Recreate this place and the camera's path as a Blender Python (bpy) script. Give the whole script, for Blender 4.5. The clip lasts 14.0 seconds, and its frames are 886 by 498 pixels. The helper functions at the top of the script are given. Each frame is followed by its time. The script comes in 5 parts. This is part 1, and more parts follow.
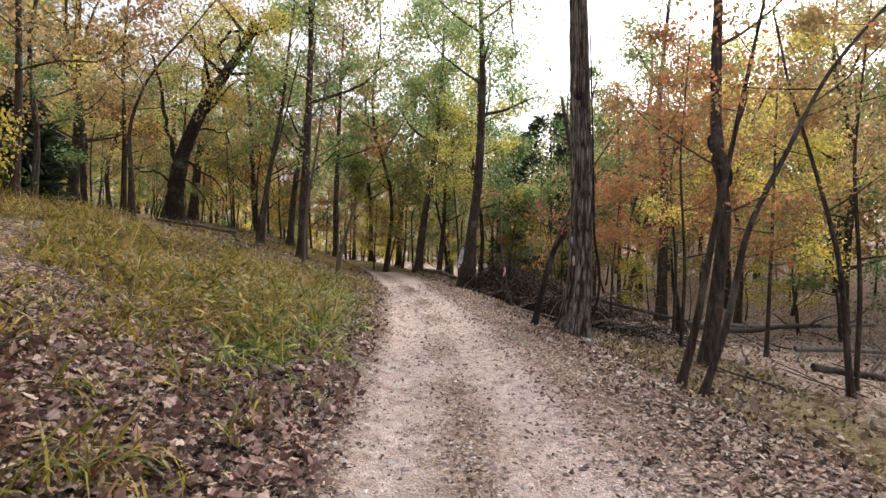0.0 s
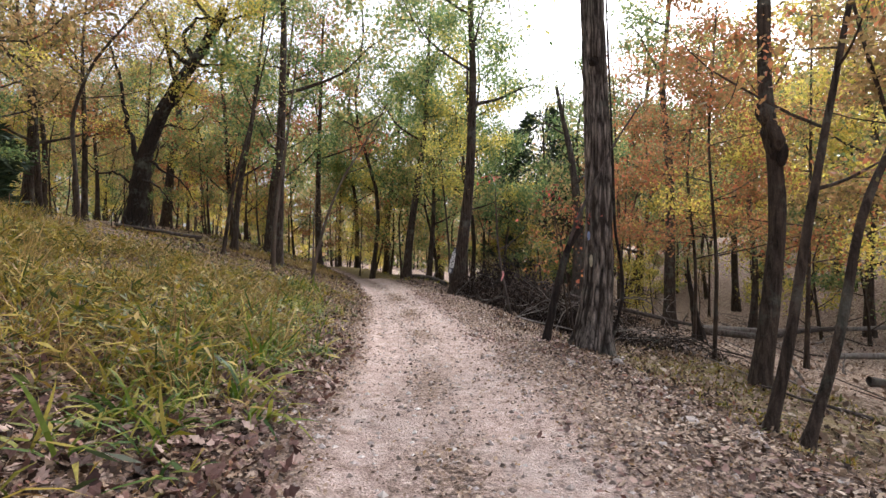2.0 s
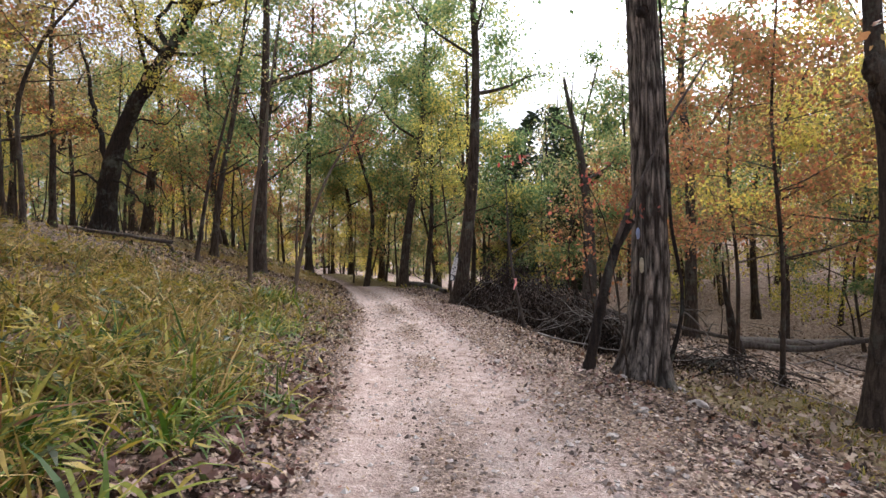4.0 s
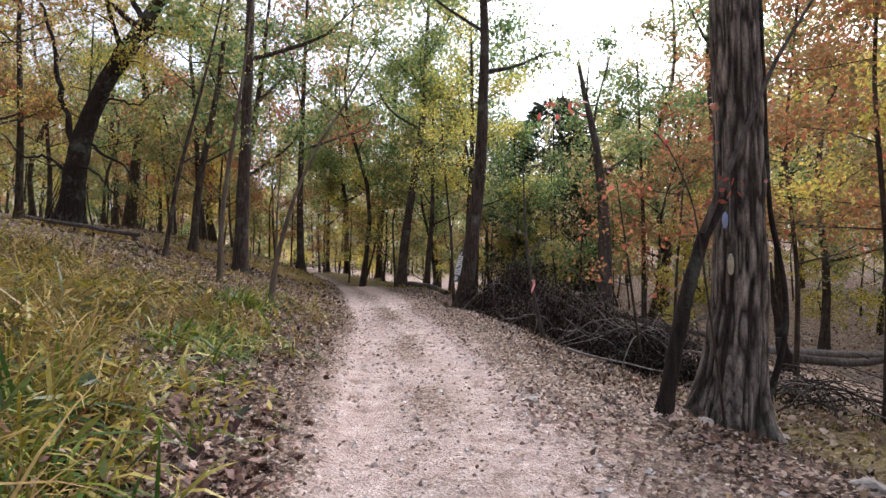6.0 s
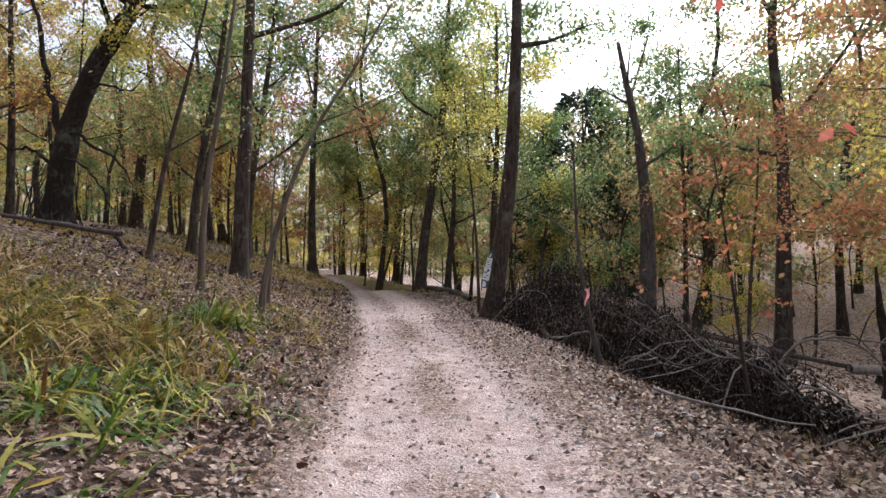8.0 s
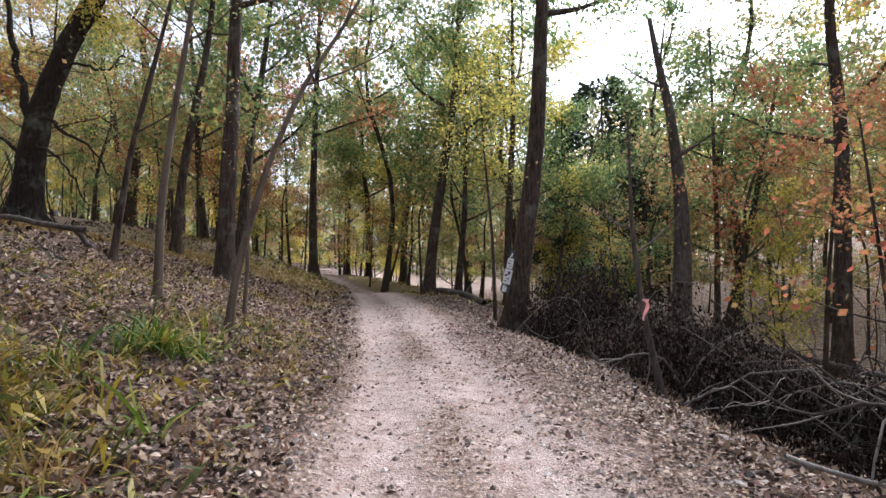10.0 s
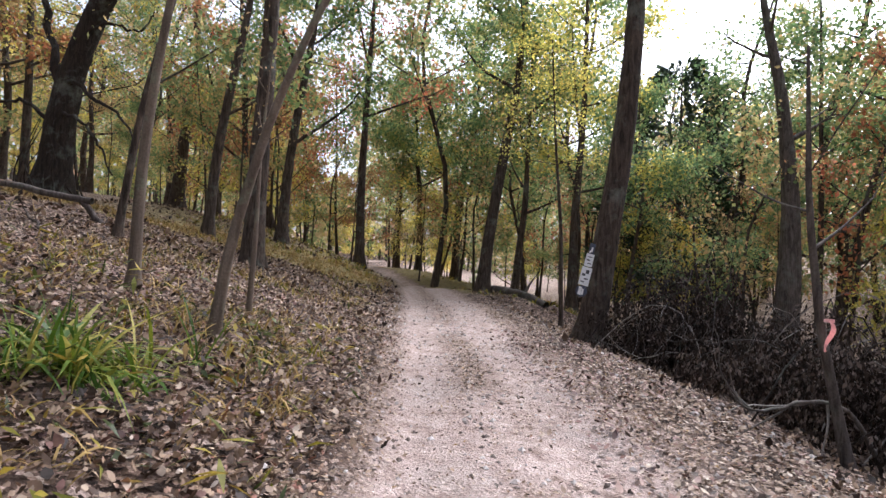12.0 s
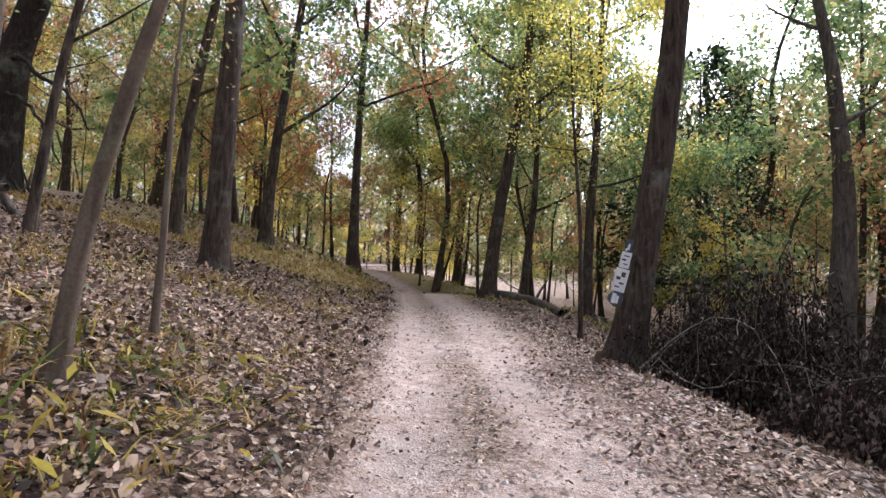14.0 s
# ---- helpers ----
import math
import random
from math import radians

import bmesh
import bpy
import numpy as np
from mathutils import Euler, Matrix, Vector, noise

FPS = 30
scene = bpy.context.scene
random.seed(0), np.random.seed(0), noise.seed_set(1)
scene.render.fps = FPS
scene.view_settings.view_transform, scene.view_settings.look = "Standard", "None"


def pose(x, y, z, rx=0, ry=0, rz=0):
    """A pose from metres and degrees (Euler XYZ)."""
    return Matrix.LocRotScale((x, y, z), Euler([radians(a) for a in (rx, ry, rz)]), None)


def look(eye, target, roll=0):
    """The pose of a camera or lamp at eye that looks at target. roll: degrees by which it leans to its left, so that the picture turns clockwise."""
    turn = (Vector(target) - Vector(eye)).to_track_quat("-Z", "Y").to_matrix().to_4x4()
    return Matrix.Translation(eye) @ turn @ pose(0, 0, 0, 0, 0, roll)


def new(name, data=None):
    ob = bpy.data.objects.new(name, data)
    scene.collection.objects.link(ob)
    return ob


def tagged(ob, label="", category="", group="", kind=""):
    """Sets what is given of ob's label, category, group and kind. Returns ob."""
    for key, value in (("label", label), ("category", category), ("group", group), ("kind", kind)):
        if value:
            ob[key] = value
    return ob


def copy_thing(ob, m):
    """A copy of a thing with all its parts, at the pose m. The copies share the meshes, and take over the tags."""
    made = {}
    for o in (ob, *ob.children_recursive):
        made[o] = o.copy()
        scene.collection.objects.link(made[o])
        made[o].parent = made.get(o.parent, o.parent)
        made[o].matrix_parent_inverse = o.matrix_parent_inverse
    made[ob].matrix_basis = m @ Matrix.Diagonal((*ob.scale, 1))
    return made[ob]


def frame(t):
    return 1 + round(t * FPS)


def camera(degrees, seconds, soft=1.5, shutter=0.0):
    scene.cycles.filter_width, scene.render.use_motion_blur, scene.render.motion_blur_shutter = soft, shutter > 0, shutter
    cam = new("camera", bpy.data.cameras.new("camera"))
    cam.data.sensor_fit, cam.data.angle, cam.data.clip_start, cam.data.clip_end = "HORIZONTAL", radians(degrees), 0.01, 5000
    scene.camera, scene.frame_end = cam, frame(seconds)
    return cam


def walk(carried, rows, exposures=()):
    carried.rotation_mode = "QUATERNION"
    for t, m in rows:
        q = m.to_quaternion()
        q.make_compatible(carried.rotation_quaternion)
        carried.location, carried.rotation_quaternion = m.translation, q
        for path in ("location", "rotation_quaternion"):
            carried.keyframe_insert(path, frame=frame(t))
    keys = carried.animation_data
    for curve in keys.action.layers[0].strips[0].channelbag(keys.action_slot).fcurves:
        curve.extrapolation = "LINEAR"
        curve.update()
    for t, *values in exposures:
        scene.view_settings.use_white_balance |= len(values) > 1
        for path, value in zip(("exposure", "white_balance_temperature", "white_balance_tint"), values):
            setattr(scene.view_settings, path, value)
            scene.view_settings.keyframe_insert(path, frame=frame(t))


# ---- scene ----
cam = camera(77.9, 14.0, soft=1.5)
PATH = [
    (0, (0.01, -0.036, 1.572), (0.037, 1.963, 1.581), 0.8),
    (0.5, (0.012, 0.545, 1.568), (0.066, 2.545, 1.581), 0.4),
    (1, (0.045, 1.182, 1.573), (0.103, 3.181, 1.591), 0.0),
    (1.5, (0.036, 1.751, 1.502), (0.094, 3.75, 1.529), -0.1),
    (2, (0.059, 2.367, 1.479), (0.123, 4.365, 1.508), -0.2),
    (2.5, (0.021, 2.976, 1.453), (0.086, 4.975, 1.491), -0.4),
    (3, (0.011, 3.582, 1.447), (0.077, 5.58, 1.49), -0.6),
    (3.2, (-0.03, 3.85, 1.475), (0.036, 5.849, 1.523), -0.7),
    (5.3, (-0.122, 6.302, 1.419), (-0.019, 8.299, 1.472), -0.0),
    (5.5, (-0.147, 6.592, 1.444), (-0.056, 8.589, 1.495), 0.2),
    (6, (-0.13, 7.165, 1.408), (-0.045, 9.163, 1.459), -0.0),
    (6.5, (-0.147, 7.869, 1.391), (-0.077, 9.867, 1.442), -0.1),
    (7, (-0.215, 8.454, 1.383), (-0.157, 10.452, 1.437), -0.2),
    (7.5, (-0.236, 9.125, 1.411), (-0.192, 11.124, 1.467), -0.1),
    (7.7, (-0.251, 9.366, 1.439), (-0.224, 11.365, 1.495), 0.1),
    (9.8, (-0.38, 11.684, 1.534), (-0.375, 13.684, 1.585), 0.0),
    (10, (-0.412, 11.943, 1.525), (-0.419, 13.942, 1.578), 0.2),
    (10.5, (-0.422, 12.606, 1.477), (-0.458, 14.605, 1.531), 0.6),
    (11, (-0.501, 13.317, 1.461), (-0.589, 15.314, 1.521), 1.3),
    (11.5, (-0.564, 13.903, 1.433), (-0.7, 15.898, 1.48), 1.9),
    (12, (-0.666, 14.449, 1.432), (-0.859, 16.439, 1.467), 2.5),
    (12.5, (-0.726, 14.954, 1.378), (-0.92, 16.945, 1.413), 2.5),
    (13, (-0.8, 15.553, 1.389), (-0.999, 17.542, 1.426), 2.4),
    (13.5, (-0.83, 16.102, 1.352), (-1.023, 18.093, 1.395), 2.5),
    (14, (-0.827, 16.725, 1.359), (-1.031, 18.715, 1.409), 2.4),
]
walk(cam, [(t, look(eye, target, roll)) for t, eye, target, roll in PATH],
     exposures=((0, 1.1, 6300, 14), (3, 1.1, 6050, 14), (6.5, 1.1, 5850, 16), (10, 1.21, 5700, 14), (14, 1.42, 5700, 15)))

# ---- light ----
world = bpy.data.worlds.new("overcast_sky")
scene.world = world
world.use_nodes = True
wn, wl = world.node_tree.nodes, world.node_tree.links
sky = wn.new("ShaderNodeTexSky")
sky.sky_type, sky.sun_disc = "NISHITA", False
sky.sun_elevation, sky.sun_rotation = radians(48), radians(35)
sky.air_density, sky.dust_density, sky.ozone_density = 1.0, 6.0, 1.0
pale = wn.new("ShaderNodeHueSaturation")
pale.inputs["Saturation"].default_value = 0.34
wl.new(sky.outputs[0], pale.inputs["Color"])
wl.new(pale.outputs[0], wn["Background"].inputs[0])
wn["Background"].inputs[1].default_value = 0.14
sun = new("sun", bpy.data.lights.new("sun", "SUN"))
sun.data.energy, sun.data.angle, sun.data.color = 1.5, radians(12), (1.0, 0.97, 0.93)
sun.matrix_world = look((0, 0, 30), (-math.sin(radians(35)) * 20, -math.cos(radians(35)) * 20, 30 - 20 * math.tan(radians(48))))


# ---- materials ----
def material(name):
    m = bpy.data.materials.new(name)
    m.use_nodes = True
    nt = m.node_tree
    return m, nt.nodes, nt.links, nt.nodes["Principled BSDF"]


def add(nodes, kind, **inputs):
    n = nodes.new(kind)
    for k, v in inputs.items():
        n.inputs[k].default_value = v
    return n


def ramp(nodes, stops):
    r = nodes.new("ShaderNodeValToRGB")
    e = r.color_ramp.elements
    while len(e) < len(stops):
        e.new(0.5)
    for el, (p, c) in zip(e, stops):
        el.position, el.color = p, (*c, 1)
    return r


def bark_material(name, dark, light, ridge=7.0, strength=0.8, moss=0.0, furrows=False):
    """Furrowed bark: upright ridges, fine grain, blotches of lichen. furrows: paints shade into the clefts of the mesh.
    """
    m, n, l, bsdf = material(name)
    co = n.new("ShaderNodeTexCoord")
    mp = n.new("ShaderNodeMapping")
    mp.inputs["Scale"].default_value = (ridge, ridge, ridge * 0.16)
    l.new(co.outputs["Object"], mp.inputs["Vector"])
    big = add(n, "ShaderNodeTexNoise", Scale=1.6, Detail=6.0, Roughness=0.65, Distortion=0.6)
    l.new(mp.outputs[0], big.inputs["Vector"])
    fine = add(n, "ShaderNodeTexNoise", Scale=45.0, Detail=4.0)
    l.new(co.outputs["Object"], fine.inputs["Vector"])
    patch = add(n, "ShaderNodeTexNoise", Scale=1.7, Detail=5.0, Roughness=0.7)
    l.new(co.outputs["Object"], patch.inputs["Vector"])
    r = ramp(n, ((0.32, dark), (0.5, tuple((a + b) / 2 for a, b in zip(dark, light))), (0.68, light)))
    l.new(big.outputs["Fac"], r.inputs[0])
    lich = ramp(n, ((0.52, (0, 0, 0)), (0.72, (0.7, 0.7, 0.7))))
    l.new(patch.outputs["Fac"], lich.inputs[0])
    mix = n.new("ShaderNodeMixRGB")
    mix.inputs[2].default_value = (0.16 + 0.02 * moss, 0.17 + 0.05 * moss, 0.14, 1)
    l.new(lich.outputs[0], mix.inputs[0]), l.new(r.outputs[0], mix.inputs[1])
    tint = n.new("ShaderNodeMixRGB")
    tint.blend_type, tint.inputs[0].default_value = "OVERLAY", 0.5
    l.new(mix.outputs[0], tint.inputs[1]), l.new(fine.outputs["Fac"], tint.inputs[2])
    colour = tint.outputs[0]
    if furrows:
        # shade in the clefts put into the colour: dark furrow bottoms, lightened crests
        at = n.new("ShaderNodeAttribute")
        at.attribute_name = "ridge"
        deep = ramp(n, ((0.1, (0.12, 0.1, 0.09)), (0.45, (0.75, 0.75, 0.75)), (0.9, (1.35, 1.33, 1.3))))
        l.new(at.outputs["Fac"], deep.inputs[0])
        furrow_shade = n.new("ShaderNodeMixRGB")
        furrow_shade.blend_type, furrow_shade.inputs[0].default_value = "MULTIPLY", 0.9
        l.new(colour, furrow_shade.inputs[1]), l.new(deep.outputs[0], furrow_shade.inputs[2])
        colour = furrow_shade.outputs[0]
    l.new(colour, bsdf.inputs["Base Color"])
    b = n.new("ShaderNodeBump")
    b.inputs["Strength"].default_value, b.inputs["Distance"].default_value = strength, 0.03
    l.new(big.outputs["Fac"], b.inputs["Height"]), l.new(b.outputs[0], bsdf.inputs["Normal"])
    bsdf.inputs["Roughness"].default_value = 0.92
    bsdf.inputs["Specular IOR Level"].default_value = 0.2
    return m


def leaf_material(name, stops, through_light=0.6, rough=0.6, gloss=0.25, gain=1.0, sat=0.9):
    """Leaves: one colour each out of the stops, shifted a little from plant to plant, letting light through."""
    m, n, l, bsdf = material(name)
    geo, info = n.new("ShaderNodeNewGeometry"), n.new("ShaderNodeObjectInfo")
    r = ramp(n, stops)
    shift = add(n, "ShaderNodeMath")
    shift.operation = "MULTIPLY_ADD"
    shift.inputs[1].default_value, shift.inputs[2].default_value = 0.3, -0.15
    l.new(info.outputs["Random"], shift.inputs[0])
    both = n.new("ShaderNodeMath")
    l.new(geo.outputs["Random Per Island"], both.inputs[0]), l.new(shift.outputs[0], both.inputs[1])
    l.new(both.outputs[0], r.inputs[0])
    co = n.new("ShaderNodeTexCoord")
    spot = add(n, "ShaderNodeTexNoise", Scale=38.0, Detail=3.0)
    l.new(co.outputs["Object"], spot.inputs["Vector"])
    hsv = n.new("ShaderNodeHueSaturation")
    hsv.inputs["Saturation"].default_value = sat
    val = n.new("ShaderNodeMapRange")
    val.inputs["To Min"].default_value, val.inputs["To Max"].default_value = 0.6 * gain, 1.4 * gain
    l.new(spot.outputs["Fac"], val.inputs["Value"]), l.new(val.outputs[0], hsv.inputs["Value"])
    l.new(r.outputs[0], hsv.inputs["Color"])
    l.new(hsv.outputs[0], bsdf.inputs["Base Color"])
    bsdf.inputs["Roughness"].default_value, bsdf.inputs["Specular IOR Level"].default_value = rough, gloss
    if through_light:
        tr = n.new("ShaderNodeBsdfTranslucent")
        l.new(hsv.outputs[0], tr.inputs["Color"])
        ms = n.new("ShaderNodeMixShader")
        ms.inputs[0].default_value = through_light
        l.new(bsdf.outputs[0], ms.inputs[1]), l.new(tr.outputs[0], ms.inputs[2])
        l.new(ms.outputs[0], n["Material Output"].inputs["Surface"])
    return m


def plain_material(name, colour, rough=0.7, vary=0.25, scale=12.0):
    m, n, l, bsdf = material(name)
    co = n.new("ShaderNodeTexCoord")
    t = add(n, "ShaderNodeTexNoise", Scale=scale, Detail=5.0, Roughness=0.7)
    l.new(co.outputs["Object"], t.inputs["Vector"])
    r = ramp(n, ((0.3, tuple(c * (1 - vary) for c in colour)), (0.7, tuple(min(1, c * (1 + vary)) for c in colour))))
    l.new(t.outputs["Fac"], r.inputs[0]), l.new(r.outputs[0], bsdf.inputs["Base Color"])
    b = n.new("ShaderNodeBump")
    b.inputs["Strength"].default_value, b.inputs["Distance"].default_value = 0.3, 0.01
    l.new(t.outputs["Fac"], b.inputs["Height"]), l.new(b.outputs[0], bsdf.inputs["Normal"])
    bsdf.inputs["Roughness"].default_value = rough
    return m


def ground_material():
    """Pale sandy gravel on the track; matted dead leaves and soil off it."""
    m, n, l, bsdf = material("ground")
    co = n.new("ShaderNodeTexCoord")
    gravel = n.new("ShaderNodeAttribute")
    gravel.attribute_name = "gravel"
    green = n.new("ShaderNodeAttribute")
    green.attribute_name = "sward"

    def noise_at(scale, detail=5.0, rough=0.6):
        t = add(n, "ShaderNodeTexNoise", Scale=scale, Detail=detail, Roughness=rough)
        l.new(co.outputs["Object"], t.inputs["Vector"])
        return t

    def mix(fac, a, b, mode="MIX"):
        x = n.new("ShaderNodeMixRGB")
        x.blend_type = mode
        for sock, v in zip(x.inputs, (fac, a, b)):
            if isinstance(v, (int, float)):
                sock.default_value = v
            elif isinstance(v, tuple):
                sock.default_value = (*v, 1)
            else:
                l.new(v, sock)
        return x.outputs[0]

    # track: sand, grit and grey chips
    broad, grit, patch = noise_at(0.9), noise_at(40, 6, 0.75), noise_at(4, 8, 0.8)
    sand = ramp(n, ((0.34, (0.19, 0.135, 0.11)), (0.44, (0.37, 0.28, 0.24)), (0.55, (0.48, 0.38, 0.335)), (0.68, (0.6, 0.5, 0.46))))
    l.new(patch.outputs["Fac"], sand.inputs[0])
    grey = ramp(n, ((0.5, (0, 0, 0)), (0.68, (0.5, 0.5, 0.5))))
    l.new(broad.outputs["Fac"], grey.inputs[0])
    track = mix(grey.outputs[0], sand.outputs[0], (0.4, 0.345, 0.315))
    chips = add(n, "ShaderNodeTexVoronoi", Scale=42.0)
    l.new(co.outputs["Object"], chips.inputs["Vector"])
    chip = ramp(n, ((0.0, (0.62, 0.58, 0.54)), (0.35, (1.0, 1.0, 1.0)), (0.75, (1.25, 1.22, 1.2)), (0.9, (0.5, 0.42, 0.36))))
    tone = n.new("ShaderNodeSeparateColor")
    l.new(chips.outputs["Color"], tone.inputs[0]), l.new(tone.outputs[0], chip.inputs[0])
    track = mix(0.3, track, chip.outputs[0], "MULTIPLY")
    wear = n.new("ShaderNodeAttribute")
    wear.attribute_name = "wear"
    crumbs = ramp(n, ((0.38, (0.05, 0.034, 0.025)), (0.47, (0.17, 0.118, 0.088)), (0.54, (0.33, 0.24, 0.19)), (0.64, (0.55, 0.45, 0.38))))
    mould = noise_at(16, 7, 0.8)
    l.new(mould.outputs["Fac"], crumbs.inputs[0])
    part_worn = n.new("ShaderNodeMath")
    part_worn.operation, part_worn.inputs[1].default_value = "MULTIPLY", 0.85
    l.new(wear.outputs["Fac"], part_worn.inputs[0])
    track = mix(part_worn.outputs[0], track, crumbs.outputs[0])
    gr = ramp(n, ((0.35, (0.62, 0.6, 0.58)), (0.6, (1.1, 1.1, 1.1))))
    l.new(grit.outputs["Fac"], gr.inputs[0])
    track = mix(0.5, track, gr.outputs[0], "MULTIPLY")
    # litter: cells like flat leaves over dark soil
    cells = add(n, "ShaderNodeTexVoronoi", Scale=19.0, Randomness=1.0)
    bent = noise_at(9, 3)
    warp = n.new("ShaderNodeVectorMath")
    warp.operation = "MULTIPLY_ADD"
    warp.inputs[1].default_value = (0.12, 0.12, 0.12)
    l.new(bent.outputs["Color"], warp.inputs[0]), l.new(co.outputs["Object"], warp.inputs[2])
    l.new(warp.outputs[0], cells.inputs["Vector"])
    pick = n.new("ShaderNodeSeparateColor")
    l.new(cells.outputs["Color"], pick.inputs[0])
    lit = ramp(n, ((0.0, (0.018, 0.012, 0.009)), (0.35, (0.045, 0.028, 0.02)), (0.6, (0.11, 0.07, 0.05)), (0.82, (0.24, 0.165, 0.125)), (0.95, (0.38, 0.29, 0.24))))
    l.new(pick.outputs[1], lit.inputs[0])
    soil = mix(0.65, lit.outputs[0], gr.outputs[0], "MULTIPLY")
    moss = ramp(n, ((0.38, (0.12, 0.1, 0.04)), (0.62, (0.33, 0.26, 0.105))))
    l.new(patch.outputs["Fac"], moss.inputs[0])
    dry = n.new("ShaderNodeAttribute")
    dry.attribute_name = "dry"
    bleached = ramp(n, ((0.0, (0.09, 0.06, 0.045)), (0.35, (0.2, 0.14, 0.1)), (0.7, (0.36, 0.27, 0.205)), (1.0, (0.5, 0.41, 0.33))))
    l.new(pick.outputs[1], bleached.inputs[0])
    soil = mix(dry.outputs["Fac"], soil, bleached.outputs[0])
    soil = mix(green.outputs["Fac"], soil, moss.outputs[0])
    final = mix(gravel.outputs["Fac"], soil, track)
    l.new(final, bsdf.inputs["Base Color"])
    h = n.new("ShaderNodeMath")
    l.new(chips.outputs["Distance"], h.inputs[0]), l.new(grit.outputs["Fac"], h.inputs[1])
    b = n.new("ShaderNodeBump")
    b.inputs["Strength"].default_value, b.inputs["Distance"].default_value = 0.8, 0.025
    l.new(h.outputs[0], b.inputs["Height"]), l.new(b.outputs[0], bsdf.inputs["Normal"])
    bsdf.inputs["Roughness"].default_value = 0.95
    bsdf.inputs["Specular IOR Level"].default_value = 0.15
    return m


M_GROUND = ground_material()
M_BARK = bark_material("furrowed_bark", (0.012, 0.009, 0.007), (0.105, 0.076, 0.058), 9.0, 1.0)
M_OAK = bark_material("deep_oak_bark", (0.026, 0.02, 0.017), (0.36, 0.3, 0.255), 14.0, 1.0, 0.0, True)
M_SMOOTH = bark_material("smooth_bark", (0.06, 0.043, 0.032), (0.19, 0.145, 0.11), 4.0, 0.4, 1.0)
M_DEAD = bark_material("dead_wood", (0.03, 0.022, 0.018), (0.14, 0.115, 0.1), 10.0, 0.6)
M_PALE_WOOD = bark_material("weathered_wood", (0.13, 0.11, 0.095), (0.34, 0.3, 0.27), 8.0, 0.5)
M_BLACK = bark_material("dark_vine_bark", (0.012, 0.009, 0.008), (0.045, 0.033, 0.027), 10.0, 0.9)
GREEN = ((0.0, (0.06, 0.1, 0.04)), (0.4, (0.105, 0.165, 0.06)), (0.7, (0.17, 0.22, 0.075)), (0.92, (0.3, 0.28, 0.085)))
OLIVE = ((0.0, (0.075, 0.115, 0.045)), (0.35, (0.13, 0.17, 0.065)), (0.65, (0.225, 0.225, 0.08)), (0.95, (0.36, 0.23, 0.095)))
YELLOW = ((0.0, (0.19, 0.2, 0.045)), (0.4, (0.38, 0.34, 0.06)), (0.75, (0.52, 0.42, 0.07)), (1.0, (0.45, 0.28, 0.07)))
ORANGE = ((0.0, (0.17, 0.14, 0.055)), (0.3, (0.29, 0.17, 0.062)), (0.65, (0.4, 0.17, 0.065)), (0.95, (0.42, 0.125, 0.06)))
RED = ((0.0, (0.36, 0.16, 0.08)), (0.35, (0.46, 0.12, 0.08)), (0.8, (0.5, 0.075, 0.06)), (1.0, (0.4, 0.18, 0.09)))
BROWNISH = ((0.0, (0.13, 0.12, 0.045)), (0.4, (0.27, 0.19, 0.075)), (0.75, (0.37, 0.24, 0.1)), (1.0, (0.27, 0.17, 0.09)))
LEAF = {k: leaf_material(k + "_leaves", v, gain={"orange": 1.05, "red": 0.85, "brown": 1.35, "yellow": 1.45}.get(k, 1.6), sat=0.96) for k, v in (("green", GREEN), ("olive", OLIVE), ("yellow", YELLOW), ("orange", ORANGE), ("red", RED), ("brown", BROWNISH))}
M_CEDAR = leaf_material("cedar_sprays", ((0.0, (0.012, 0.028, 0.012)), (0.6, (0.03, 0.055, 0.022)), (1.0, (0.06, 0.085, 0.03))), 0.1)
M_LITTER = leaf_material("fallen_leaves", ((0.0, (0.022, 0.012, 0.007)), (0.22, (0.07, 0.037, 0.02)), (0.45, (0.175, 0.1, 0.055)), (0.64, (0.3, 0.195, 0.115)), (0.86, (0.41, 0.3, 0.195)), (0.93, (0.24, 0.085, 0.05)), (1.0, (0.34, 0.2, 0.06))), 0.1, 0.65, 0.3)
M_PALELITTER = leaf_material("bleached_fallen_leaves", ((0.0, (0.07, 0.045, 0.03)), (0.25, (0.2, 0.125, 0.08)), (0.55, (0.35, 0.24, 0.16)), (0.8, (0.44, 0.33, 0.235)), (0.92, (0.52, 0.42, 0.32)), (1.0, (0.32, 0.16, 0.1))), 0.1, 0.65, 0.3)
M_REDLITTER = leaf_material("fallen_red_leaves", ((0.0, (0.05, 0.025, 0.02)), (0.4, (0.15, 0.068, 0.052)), (0.7, (0.26, 0.14, 0.105)), (1.0, (0.42, 0.29, 0.23))), 0.1, 0.65, 0.3)
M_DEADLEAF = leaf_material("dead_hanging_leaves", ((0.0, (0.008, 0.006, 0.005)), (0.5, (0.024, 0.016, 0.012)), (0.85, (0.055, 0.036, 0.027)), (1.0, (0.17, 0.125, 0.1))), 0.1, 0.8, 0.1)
M_GRASS = leaf_material("tall_grass", ((0.0, (0.03, 0.042, 0.012)), (0.25, (0.08, 0.095, 0.02)), (0.5, (0.22, 0.195, 0.038)), (0.75, (0.38, 0.29, 0.075)), (1.0, (0.15, 0.075, 0.035))), 0.35, 0.5, 0.35, gain=0.95, sat=1.12)
M_FRESH = leaf_material("fresh_grass", ((0.0, (0.03, 0.065, 0.016)), (0.4, (0.085, 0.145, 0.025)), (0.75, (0.2, 0.23, 0.04)), (1.0, (0.42, 0.36, 0.11))), 0.35, 0.5, 0.35, gain=0.95, sat=1.1)
